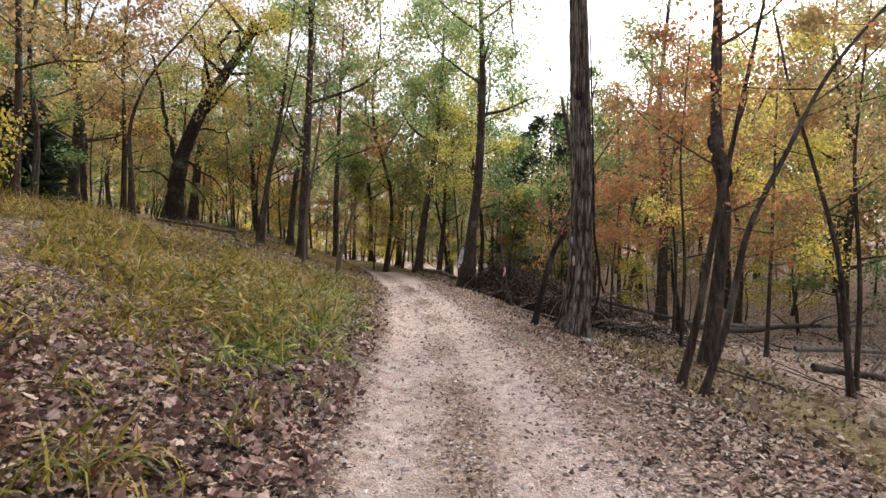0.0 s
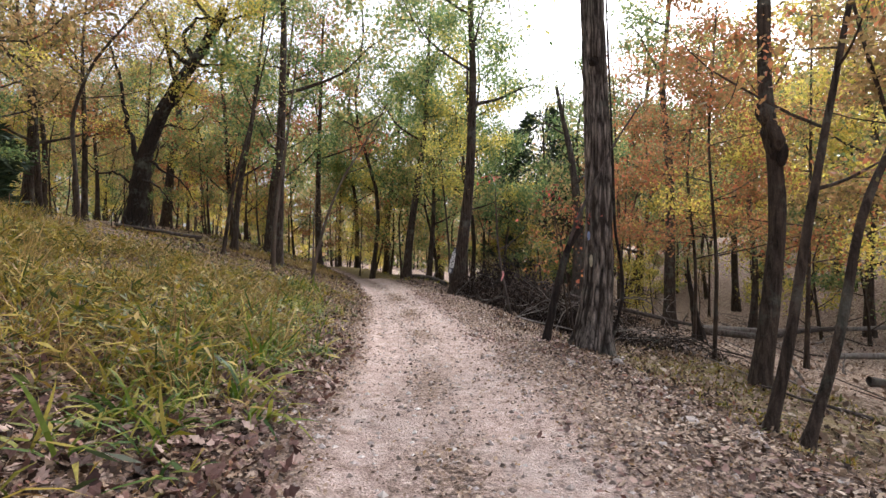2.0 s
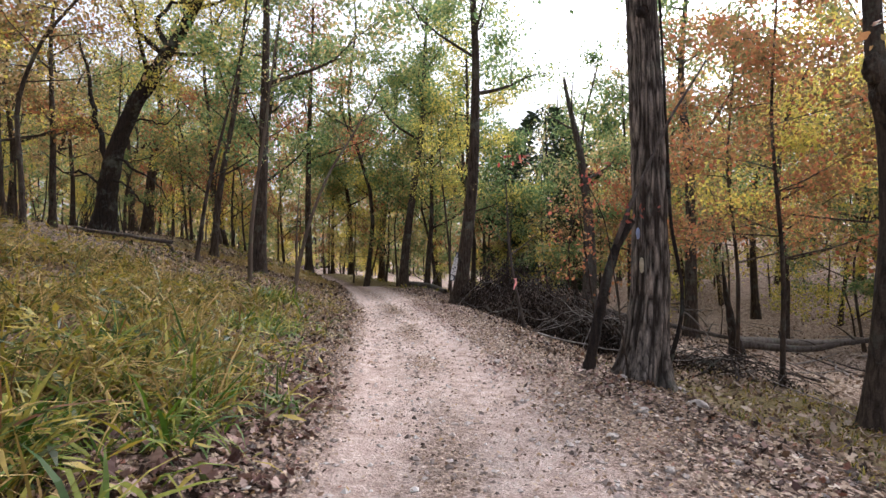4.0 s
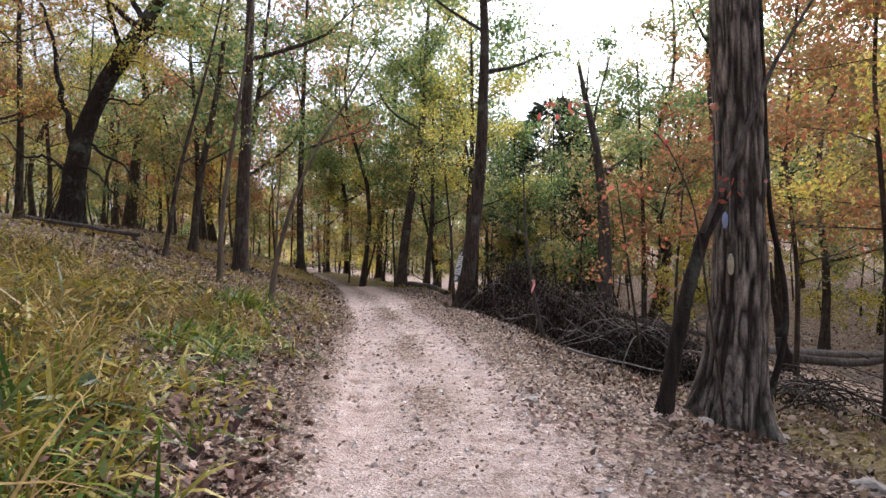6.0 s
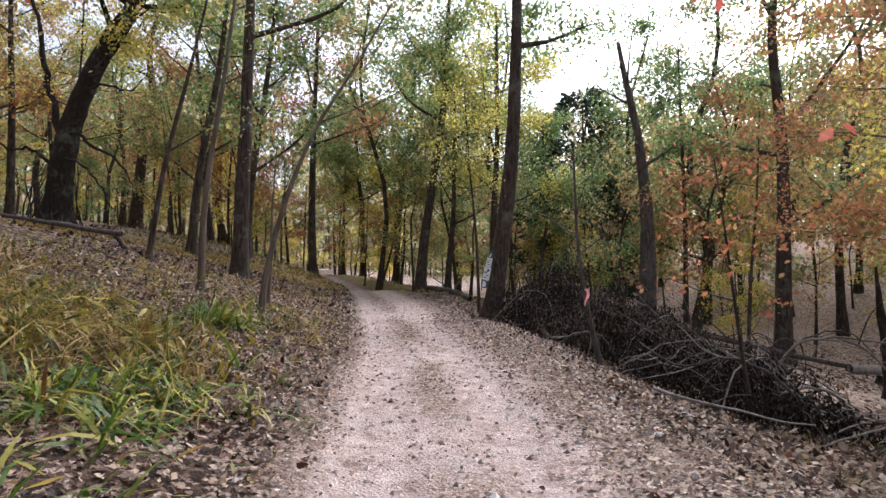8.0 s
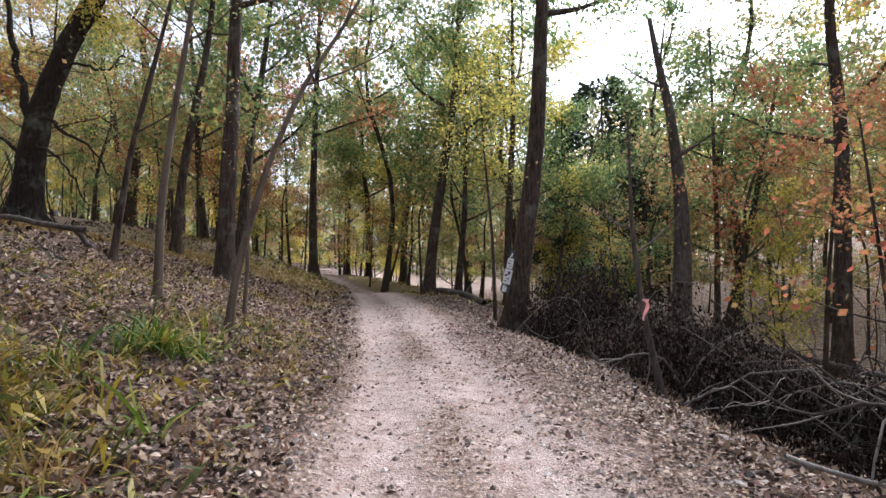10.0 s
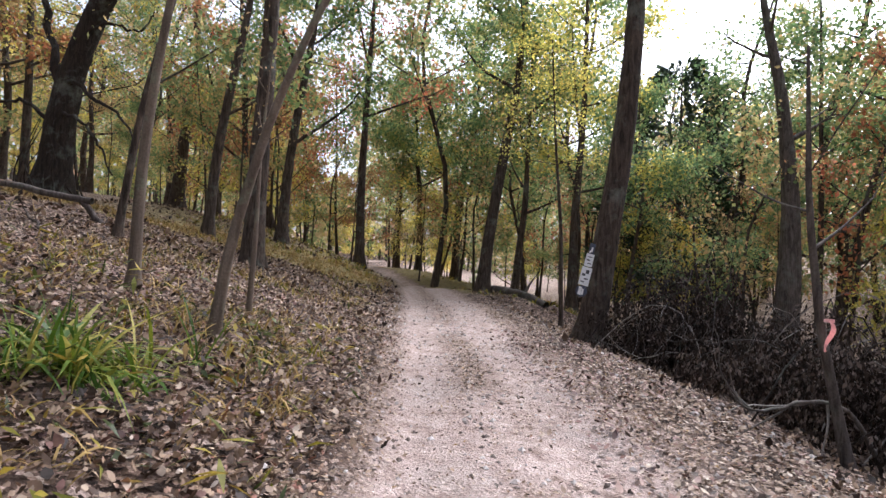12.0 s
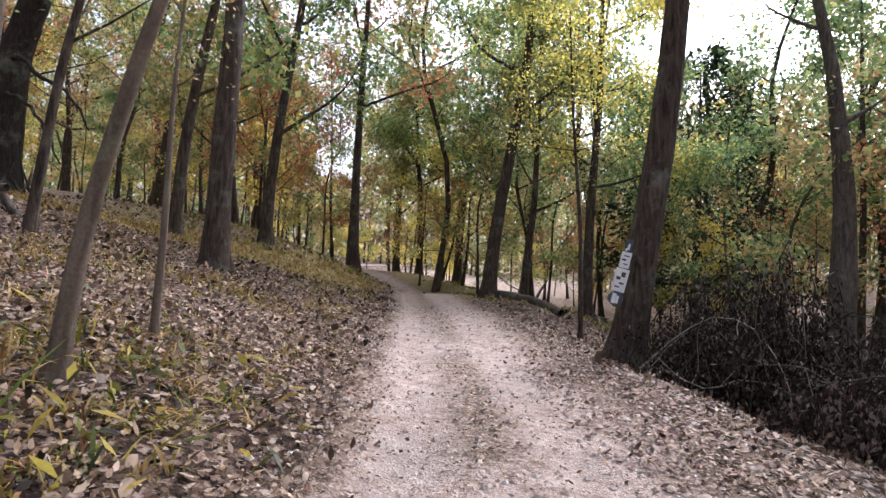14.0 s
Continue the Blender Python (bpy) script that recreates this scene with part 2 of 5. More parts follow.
M_DRY = leaf_material("dry_grass", ((0.0, (0.12, 0.1, 0.035)), (0.4, (0.3, 0.21, 0.08)), (0.75, (0.48, 0.345, 0.16)), (1.0, (0.17, 0.085, 0.045))), 0.3, 0.6, 0.25, gain=0.95, sat=1.1)
M_STONE = leaf_material("limestone_chips", ((0.0, (0.12, 0.09, 0.075)), (0.3, (0.3, 0.24, 0.21)), (0.7, (0.52, 0.45, 0.41)), (0.9, (0.6, 0.56, 0.52)), (1.0, (0.2, 0.13, 0.1))), 0.0, 0.9, 0.2)
M_FAR = leaf_material("far_foliage", ((0.0, (0.09, 0.13, 0.04)), (0.35, (0.17, 0.19, 0.06)), (0.6, (0.28, 0.26, 0.08)), (0.85, (0.36, 0.26, 0.1)), (1.0, (0.38, 0.2, 0.1))), 0.55, gain=1.4)
M_WHITE = plain_material("weathered_white_paint", (0.72, 0.73, 0.74), 0.5, 0.12)
M_NAVY = plain_material("dark_blue_paint", (0.05, 0.06, 0.09), 0.5)
M_INK = plain_material("black_lettering", (0.06, 0.06, 0.07), 0.6)
M_PINK = plain_material("pink_ribbon", (0.9, 0.5, 0.48), 0.5, 0.15)
M_ROCK = plain_material("field_stone", (0.33, 0.29, 0.26), 0.9, 0.4, 9.0)
M_SCAR = plain_material("bare_pale_wood", (0.5, 0.43, 0.3), 0.8, 0.3, 20.0)
M_BLAZE = plain_material("faded_blue_paint", (0.3, 0.36, 0.56), 0.6, 0.2)


# ---- lie of the land ----
ROAD_Y = (-40, 0, 5, 10, 14, 18, 22, 26, 30, 36, 42, 48, 56, 70)
ROAD_X = (0.6, 0.4, 0.25, 0.1, -0.2, -0.5, -1.0, -1.6, -2.25, -3.3, -4.6, -6.6, -11.0, -20.0)


def road_x(y):
    """The middle of the track at y."""
    return np.interp(y, ROAD_Y, ROAD_X)


def smooth(a, b, v):
    k = np.clip((v - a) / (b - a), 0, 1)
    return k * k * (3 - 2 * k)


def ground(x, y):
    """Height of the ground: bank up to the left, slope down to a creek bottom on the right, far hills."""
    x, y = np.asarray(x, float), np.asarray(y, float)
    s = x - road_x(y)
    u = np.maximum(-s - 0.75, 0)
    k = 0.21 + 0.06 * smooth(8, 20, y)
    left = k * np.minimum(u, 8) + 0.21 * np.clip(u - 8, 0, 3) + 0.12 * np.clip(u - 11, 0, 60)
    left = (left + 0.5 * k * np.minimum(u, 4) * smooth(31, 41, y)) * (1 - 0.55 * smooth(50, 85, y))
    d = np.maximum(s - 1.5 - 2.2 * smooth(31, 37, y), 0)
    right = -0.12 * np.minimum(d, 1.2) - 0.3 * np.clip(d - 1.2, 0, 1.5) - 0.15 * np.clip(d - 2.7, 0, 10.3) + 0.3 * np.clip(d - 20, 0, 22) + 0.12 * np.clip(d - 42, 0, 120)
    right = right * (1 - 0.45 * smooth(40, 80, y))
    dip = -0.4 * smooth(40.5, 44.5, y) * (1 - smooth(46, 54, y)) * (1 - smooth(3.5, 8, np.abs(s)))
    far = 0.55 * smooth(47, 57, y) * (1 - smooth(6, 16, s)) + 0.05 * np.clip(y - 150, 0, 300)
    soft = 0.06 * np.sin(x * 0.9 + 0.4 * y) * np.sin(y * 0.7 + 1.3) * smooth(1.4, 3, np.abs(s))
    return left + right + dip + far + soft


def vnoise(x, y, seed=0):
    """Smooth value noise from 0 to 1, one cell a metre."""
    xi, yi = np.floor(x), np.floor(y)
    fx, fy = x - xi, y - yi
    fx, fy = fx * fx * (3 - 2 * fx), fy * fy * (3 - 2 * fy)

    def h(a, b):
        v = np.sin(a * 127.1 + b * 311.7 + seed * 74.7) * 43758.5453
        return v - np.floor(v)

    top = h(xi, yi) * (1 - fx) + h(xi + 1, yi) * fx
    return top * (1 - fy) + (h(xi, yi + 1) * (1 - fx) + h(xi + 1, yi + 1) * fx) * fy


def gravel_mask(x, y):
    """1 on the worn track, 0 off it, with a ragged border."""
    s = x - road_x(y) + 0.35 * (vnoise(x * 1.3, y * 1.3, 3) - 0.5) + 0.2 * (vnoise(x * 5, y * 5, 4) - 0.5)
    right = 2.0 - 0.35 * smooth(10, 21, y)
    track = smooth(-1.3, -1.0, s) * (1 - smooth(right - 0.35, right + 0.2, s))
    clearing = smooth(66, 72, y) * (1 - smooth(104, 112, y)) * smooth(-15, -10, x) * (1 - smooth(2, 9, x)) * smooth(0.45, 0.6, vnoise(x * 0.45, y * 0.12, 7))
    return np.maximum(track, clearing)


def brow(x, y):
    """1 on the strip of short straw-coloured grass that runs along the top of the bank to the bend."""
    q = y - 29.5 - 0.93 * (x + 9)
    return smooth(-0.8, 0.8, q) * (1 - smooth(4, 7, q)) * smooth(-17, -13, x) * (1 - smooth(-2.6, -1.4, x - road_x(y)))


def surface(x, y):
    """The ground with its ruts and small lumps."""
    s = x - road_x(y)
    near = 1 - smooth(25, 60, np.hypot(x, y - 20))
    ruts = -0.035 * (np.exp(-((s - 0.62) / 0.26) ** 2) + np.exp(-((s + 0.58) / 0.26) ** 2))
    lumps = 0.03 * (vnoise(x * 2.2, y * 2.2, 1) - 0.5) + 0.022 * (vnoise(x * 6, y * 6, 2) - 0.5)
    return ground(x, y) + near * (ruts + lumps * (0.7 + 0.9 * smooth(1.0, 1.6, np.abs(s))))


# ---- mesh tools ----
def mesh_from(name, verts, faces, mat, smooth_faces=True):
    """A mesh out of arrays; all faces have the same number of corners."""
    verts, faces = np.asarray(verts, np.float32), np.asarray(faces, np.int32)
    me = bpy.data.meshes.new(name)
    k = faces.shape[1]
    me.vertices.add(len(verts)), me.loops.add(faces.size), me.polygons.add(len(faces))
    me.vertices.foreach_set("co", verts.ravel())
    me.loops.foreach_set("vertex_index", faces.ravel())
    me.polygons.foreach_set("loop_start", np.arange(len(faces), dtype=np.int32) * k)
    me.update(calc_edges=True)
    me.polygons.foreach_set("use_smooth", np.full(len(faces), smooth_faces))
    me.materials.append(mat)
    return me


def child(name, me, parent=None, label=""):
    ob = new(name, me)
    if parent is not None:
        ob.parent = parent
    return tagged(ob, label) if label else ob


def part(name, bm, mat, parent=None, label=""):
    """Links a bmesh as one mesh object under a thing."""
    me = bpy.data.meshes.new(name)
    bm.to_mesh(me)
    bm.free()
    me.materials.append(mat)
    return child(name, me, parent, label)


def thing(name, x, y, z, label, category, group="", kind=""):
    ob = tagged(new(name), label, category, group, kind)
    ob.location = (x, y, z)
    return ob


def strips(base, along, side, length, width, profile, bend):
    """Leaves and blades: one bent strip each, with half widths along its length by profile ((place, width), ...)."""
    if profile == RHOMB:
        return rhombs(base, along, side, length, width, bend)
    n, k = len(base), len(profile)
    along = along / np.linalg.norm(along, axis=1, keepdims=True)
    side = side - along * (side * along).sum(1, keepdims=True)
    side /= np.linalg.norm(side, axis=1, keepdims=True)
    up = np.cross(side, along)
    v = np.empty((n, k, 2, 3), np.float32)
    for i, (p, w) in enumerate(profile):
        mid = base + along * (length * p)[:, None] + up * (bend * length * p * p)[:, None]
        off = side * (width * w)[:, None]
        fold = up * (np.abs(width) * w * 0.25)[:, None]
        v[:, i, 0], v[:, i, 1] = mid - off + fold, mid + off + fold
    idx = np.arange(n)[:, None, None] * (2 * k) + np.arange(k - 1)[None, :, None] * 2 + np.array((0, 1, 3, 2))
    return v.reshape(-1, 3), idx.reshape(-1, 4)


def rhombs(base, along, side, length, width, bend):
    """Small pointed leaves of four corners each."""
    along = along / np.linalg.norm(along, axis=1, keepdims=True)
    side = side - along * (side * along).sum(1, keepdims=True)
    side /= np.linalg.norm(side, axis=1, keepdims=True)
    lift = np.cross(side, along) * (bend * length)[:, None]
    mid, off = base + along * (length * 0.45)[:, None] + lift * 0.4, side * (width * 0.55)[:, None]
    v = np.stack((base, mid - off, base + along * length[:, None] + lift * 0.3, mid + off), 1).astype(np.float32)
    return v.reshape(-1, 3), np.arange(len(base) * 4).reshape(-1, 4)


RHOMB = "rhomb"
LOBED = ((0, 0.08), (0.18, 0.5), (0.36, 0.28), (0.56, 0.55), (0.76, 0.25), (1, 0.1))
OVAL = ((0, 0.08), (0.3, 0.48), (0.65, 0.42), (1, 0.04))
DIAMOND = ((0, 0.1), (0.45, 0.5), (1, 0.05))
BLADE = ((0, 0.35), (0.3, 0.5), (0.58, 0.46), (0.82, 0.26), (1, 0.03))


def leaf_cloud(rng, centres, count, spread, size, profile=DIAMOND, droop=0.2):
    """Leaves scattered about the centres, hanging a little."""
    c = centres[rng.integers(0, len(centres), count)] + rng.normal(0, 1, (count, 3)) * spread
    along = rng.normal(0, 1, (count, 3)) - (0, 0, droop)
    side = rng.normal(0, 1, (count, 3)) * (1, 1, 0.5)
    ln = size * rng.uniform(0.6, 1.35, count)
    return strips(c, along, side, ln, ln * rng.uniform(0.5, 0.8, count), profile, rng.uniform(-0.3, 0.3, count))


def resample(path, n):
    """A smooth line of n points through the path's points."""
    p = np.asarray(path, float)
    d = np.concatenate(([0], np.cumsum(np.linalg.norm(np.diff(p, axis=0), axis=1))))
    t = np.linspace(0, d[-1], n)
    out = np.stack([np.interp(t, d, p[:, i]) for i in range(3)], 1)
    for _ in range(max(1, n // 8)):
        out[1:-1] = (out[:-2] + 2 * out[1:-1] + out[2:]) / 4
    return out


def tube(path, radii, segs, rng=None, rough=0.0, flare=0.0, lobes=0):
    """Verts and quads of a round limb along the path, closed at the end by a point-like ring."""
    p, r = np.asarray(path, float), np.asarray(radii, float)
    t = np.gradient(p, axis=0)
    t /= np.linalg.norm(t, axis=1, keepdims=True)
    ref = np.array((1.0, 0, 0)) if abs(t[0][2]) > 0.6 else np.array((0, 0, 1.0))
    a = np.cross(t, ref)
    a /= np.linalg.norm(a, axis=1, keepdims=True)
    b = np.cross(t, a)
    th = np.linspace(0, 2 * np.pi, segs, endpoint=False)
    rr = np.repeat(r[:, None], segs, 1)
    if rng is not None and rough:
        wob = rng.normal(0, 1, (len(p), segs))
        wob = (wob + np.roll(wob, 1, 1) + np.roll(wob, 1, 0)) / 1.7
        rr = rr * (1 + rough * wob)
    if flare:
        h = np.linalg.norm(p - p[0], axis=1)[:, None]
        ph = rng.uniform(0, 6.28)
        rr = rr * (1 + flare * np.exp(-h / (r[0] * 1.1)) * (0.55 + 0.45 * np.cos(lobes * th + ph)[None, :]) + 0.5 * flare * np.exp(-h / (r[0] * 2.6)))
    v = p[:, None] + rr[..., None] * (np.cos(th)[None, :, None] * a[:, None] + np.sin(th)[None, :, None] * b[:, None])
    i, j = np.arange(len(p) - 1)[:, None] * segs, np.arange(segs)[None, :]
    j2 = (j + 1) % segs
    f = np.stack((i + j, i + segs + j, i + segs + j2, i + j2), -1).reshape(-1, 4)
    return v.reshape(-1, 3), f


def join(pieces):
    vs, fs, n = [], [], 0
    for v, f in pieces:
        vs.append(v), fs.append(f + n)
        n += len(v)
    return np.concatenate(vs), np.concatenate(fs)


# ---- ground ----
def lines(dense, step, mid, far):
    """Grid lines: fine in the dense range, a metre apart to mid, then ever wider to far."""
    a, b = dense
    out = list(np.arange(a, b + step / 2, step))
    for sign, edge, m in ((-1, a, mid[0]), (1, b, mid[1])):
        v, s = edge, step
        while abs(v) < far:
            inside = v > m if sign < 0 else v < m
            s = min(s * 1.35, 1.0) if inside else s * 1.4
            v += sign * s
            out.append(v)
    return np.array(sorted(out))


def build_ground():
    gx, gy = lines((-8, 7), 0.12, (-40, 42), 3000), lines((0, 45), 0.14, (-20, 110), 3000)
    X, Y = np.meshgrid(gx, gy)
    Z = surface(X, Y)
    nx, ny = len(gx), len(gy)
    i, j = np.meshgrid(np.arange(nx - 1), np.arange(ny - 1))
    a = (j * nx + i).ravel()
    me = mesh_from("ground", np.stack((X, Y, Z), -1).reshape(-1, 3), np.stack((a, a + 1, a + nx + 1, a + nx), 1), M_GROUND)
    s = X - road_x(Y)
    sward = smooth(3.3, 4.5, s) * (1 - smooth(6, 9, s)) * (1 - smooth(15, 19, Y)) * vnoise(X * 0.9, Y * 0.9, 8)
    bank = smooth(36, 41, Y) * (1 - smooth(56, 62, Y)) * smooth(-9, -5, s) * (1 - smooth(6, 9, s)) + smooth(29, 33, Y) * (1 - smooth(58, 66, Y)) * smooth(2.5, 4, -s) * (1 - smooth(9, 16, -s)) * vnoise(X * 0.4, Y * 0.4, 5)
    dry = smooth(6.0, 9.5, s) + smooth(9, 14, -s)
    wear = np.exp(-((s - 0.02 + 0.25 * (vnoise(X * 0.6, Y * 0.6, 41) - 0.5)) / 0.3) ** 2) * smooth(0.1, 0.45, vnoise(X * 1.5, Y * 0.7, 42)) + smooth(0.95, 1.5, s) + smooth(0.75, 1.1, -s)
    for key, value in (("dry", np.clip(dry, 0, 1)), ("wear", np.clip(wear, 0, 1)), ("gravel", gravel_mask(X, Y)), ("sward", np.clip(0.8 * sward + 0.8 * bank + 0.9 * brow(X, Y), 0, 0.9) * (1 - gravel_mask(X, Y)))):
        at = me.attributes.new(key, "FLOAT", "POINT")
        at.data.foreach_set("value", value.astype(np.float32).ravel())
    tagged(new("ground", me), "pale gravel track through leaf-covered forest ground", "ground", kind="structure")


build_ground()

# ---- trees ----
def limbs_of(rng, trunk, radii, first, count, reach, rise, sides=6):
    """Limbs and twigs that leave the trunk above the share first; gives tubes and the places where leaves grow."""
    tubes, tips = [], []
    n = len(trunk)
    for k in range(count):
        share = first + (1 - first) * (k + rng.uniform(0, 1)) / count
        i = min(int(share * (n - 1)), n - 2)
        p, r = trunk[i], radii[i] * rng.uniform(0.35, 0.6)
        az = k * 2.4 + rng.uniform(-0.5, 0.5)
        ln = reach * rng.uniform(0.6, 1.15) * (1.15 - 0.6 * (share - first) / max(0.05, 1 - first))
        d = np.array((math.cos(az), math.sin(az), 0))
        climb = rise * rng.uniform(0.7, 2.4)
        pts = [p]
        for q in np.linspace(0.2, 1, 5):
            pts.append(p + d * ln * q + np.array((0, 0, ln * climb * q ** 1.3)) + rng.normal(0, 0.06 * ln, 3) * q)
        path = resample(pts, 7)
        step = 1 if sides > 4 else 2
        tubes.append(tube(path[::step], np.linspace(r, r * 0.2, 7)[::step], sides, rng, 0.06))
        for _ in range(4):
            j = rng.integers(2, 7)
            e = path[j] + (d * rng.uniform(0, 0.4) + rng.normal(0, 0.35, 3) + (0, 0, 0.15)) * ln * 0.5
            tw = resample((path[j], (path[j] + e) / 2 + rng.normal(0, 0.05 * ln, 3), e), 4)
            tubes.append(tube(tw, np.linspace(r * 0.3, r * 0.08, 4), 4) if sides > 4 else tube(tw[::3], (r * 0.3, r * 0.1), 3))
            tips += [e, tw[2], tw[1]]
        tips += [path[-1], path[-2], path[4]]
    return tubes, np.array(tips)


def tree_parts(root, rng, path, radius, first=0.45, limbs=9, reach=3.5, rise=0.5, leaves=2600, size=0.15, spread=0.6, leaf="green", bark=None, segs=12, rings=22, flare=0.5, profile=DIAMOND, rough=0.03, top=0.25):
    """The trunk with its limbs, and the crown, under root."""
    bark = bark or M_BARK
    p = resample(path, rings)
    h = np.linspace(0, 1, rings)
    rad = radius * (1 - (1 - top) * h ** 0.9)
    pieces = [tube(p, rad, segs, rng, rough, flare, 5)]
    if limbs:
        tubes, tips = limbs_of(rng, p, rad, first, limbs, reach, rise, 6 if segs > 8 else 4)
        pieces += tubes
    else:
        tips = p[int(first * rings):]
    if segs > 8 and limbs:
        bole = child("trunk", mesh_from("trunk", *pieces[0], bark), root)
        for i in range(1, len(pieces), 5):
            child("limb", mesh_from("limb", *join(pieces[i:i + 5]), bark), bole)
    else:
        child("trunk", mesh_from("trunk", *join(pieces), bark), root)
    if leaves:
        if profile == RHOMB:
            leaves, size = int(leaves * 1.4), size * 0.82
        v, f = leaf_cloud(rng, tips, leaves, (spread, spread, spread * 0.5), size, profile)
        child("crown", mesh_from("crown", v, f, LEAF[leaf] if isinstance(leaf, str) else leaf, False), root)
    return root


def tree(name, seed, x, y, path, radius, label, group="forest trees", sink=0.12, category="tree", **kw):
    """A tree that stands at x, y; path: the way of its trunk from the foot, as offsets (dx, dy, height)."""
    root = thing(name, x, y, float(ground(x, y)) - sink, label, category, group)
    return tree_parts(root, np.random.default_rng(seed), ((0, 0, 0), *path), radius, **kw)


# the old oak beside the track, with fine furrows in its bark
def oak():
    root = thing("oak_tree", 3.36, 13.35, float(ground(3.36, 13.35)) - 0.15, "massive grey oak trunk with deeply furrowed bark", "tree", "forest trees")
    rng = np.random.default_rng(5)
    rings, segs = 260, 184
    p = resample(((0, 0, 0), (0.1, 0, 0.7), (0.2, 0, 1.5), (0.22, 0, 3.0), (0.17, 0, 5.2), (0.08, 0, 8.0), (0.0, 0.2, 12), (0.3, 0.5, 19)), rings)
    h = np.linspace(0, 1, rings)
    rad = 0.29 * (1 - 0.6 * h)
    v, f = tube(p, rad, segs, rng, 0.0, 0.95, 5)
    v = v.reshape(rings, segs, 3)
    th = np.linspace(0, 1, segs, endpoint=False)[None, :] * 44
    z = p[:, 2][:, None]
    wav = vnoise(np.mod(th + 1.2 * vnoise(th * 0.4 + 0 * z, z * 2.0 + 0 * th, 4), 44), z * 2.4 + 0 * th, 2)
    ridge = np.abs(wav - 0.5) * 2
    out = v - p[:, None]
    v = p[:, None] + out * (1 + 0.17 * (np.sqrt(ridge) - 0.6) + 0.05 * (vnoise(th * 0.3 + 0 * z, z * 0.8 + 0 * th, 6) - 0.5))[..., None]
    tubes, tips = limbs_of(rng, p, rad, 0.42, 11, 4.5, 0.45)
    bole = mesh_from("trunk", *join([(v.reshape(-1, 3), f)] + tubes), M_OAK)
    # ridge height by vertex, from which the bark colour takes its painted cleft shade
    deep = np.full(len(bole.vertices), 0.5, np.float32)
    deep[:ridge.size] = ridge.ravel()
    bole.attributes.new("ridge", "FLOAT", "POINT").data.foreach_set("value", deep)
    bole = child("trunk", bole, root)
    child("crown", mesh_from("crown", *leaf_cloud(rng, tips, 3600, (0.8, 0.8, 0.6), 0.16), LEAF["green"], False), root)
    # knots, the pale scar and the dark climbing vine
    for k, (az, zz, s) in enumerate(((-1.9, 5.95, 0.1), (-1.4, 8.6, 0.08))):
        bm = bmesh.new()
        bmesh.ops.create_icosphere(bm, subdivisions=3, radius=s)
        for q in bm.verts:
            d = q.co.length / s
            q.co *= 1 + 0.25 * noise.noise(q.co * 18)
            if q.co.z * 0.2 - q.co.y > 0.5 * s:
                q.co.y += 0.6 * s
        i = int(zz / 19 * (rings - 1))
        bmesh.ops.translate(bm, vec=(p[i][0] + math.cos(az) * rad[i], p[i][1] + math.sin(az) * rad[i], zz), verts=bm.verts)
        part("knot", bm, M_BLACK, bole, "dark healed branch knot")
    bm = bmesh.new()
    bmesh.ops.create_uvsphere(bm, u_segments=14, v_segments=10, radius=1)
    for q in bm.verts:
        q.co = Vector((q.co.x * 0.035, q.co.y * 0.03, q.co.z * 0.12)) * (1 + 0.2 * noise.noise(q.co * 3))
    bmesh.ops.translate(bm, vec=(-0.01, -0.19, 1.98), verts=bm.verts)
    part("scar", bm, M_SCAR, bole, "pale patch of bare wood")
    bm = bmesh.new()
    bmesh.ops.create_uvsphere(bm, u_segments=14, v_segments=10, radius=1)
    for q in bm.verts:
        q.co = Vector((q.co.x * 0.028, q.co.y * 0.04, q.co.z * 0.09)) * (1 + 0.25 * noise.noise(q.co * 4))
    bmesh.ops.translate(bm, vec=(-0.04, -0.14, 2.48), verts=bm.verts)
    part("blaze", bm, M_BLAZE, bole, "faded blue paint blaze")
    vine = resample(((0.34, -0.1, 0.0), (0.42, -0.18, 0.6), (0.6, -0.2, 1.0), (0.66, -0.18, 1.5), (0.62, -0.16, 1.95), (0.5, -0.13, 2.3), (0.49, -0.08, 3.2), (0.46, -0.08, 4.5), (0.36, -0.08, 7.5)), 40)
    child("vine", mesh_from("vine", *tube(vine, np.linspace(0.036, 0.016, 40), 8, rng, 0.12), M_BLACK), root, "thick black vine hanging along the trunk")


oak()

# dead stem that leans against the oak, with a long bare branch
stem = thing("dead_stem", 2.3, 12.6, float(ground(2.3, 12.6)) - 0.06, "broken dark dead stem leaning across the oak", "dead tree")
rng = np.random.default_rng(9)
sp = resample(((0, 0, 0), (0.1, 0.02, 0.5), (0.27, 0.05, 1.2), (0.46, 0.07, 1.85), (0.74, 0.15, 2.25)), 26)
bole = child("trunk", mesh_from("trunk", *tube(sp, np.linspace(0.078, 0.06, 26), 14, rng, 0.08, 0.3, 3), M_BLACK), stem)
sp = resample(((0.46, 0.06, 1.9), (0.62, -0.05, 2.4), (0.9, 0.0, 2.95), (1.35, 0.2, 3.75), (2.0, 0.3, 4.7)), 20)
child("branch", mesh_from("branch", *tube(sp, np.linspace(0.035, 0.014, 20), 8, rng, 0.06), M_DEAD), bole, "long thin bare branch")


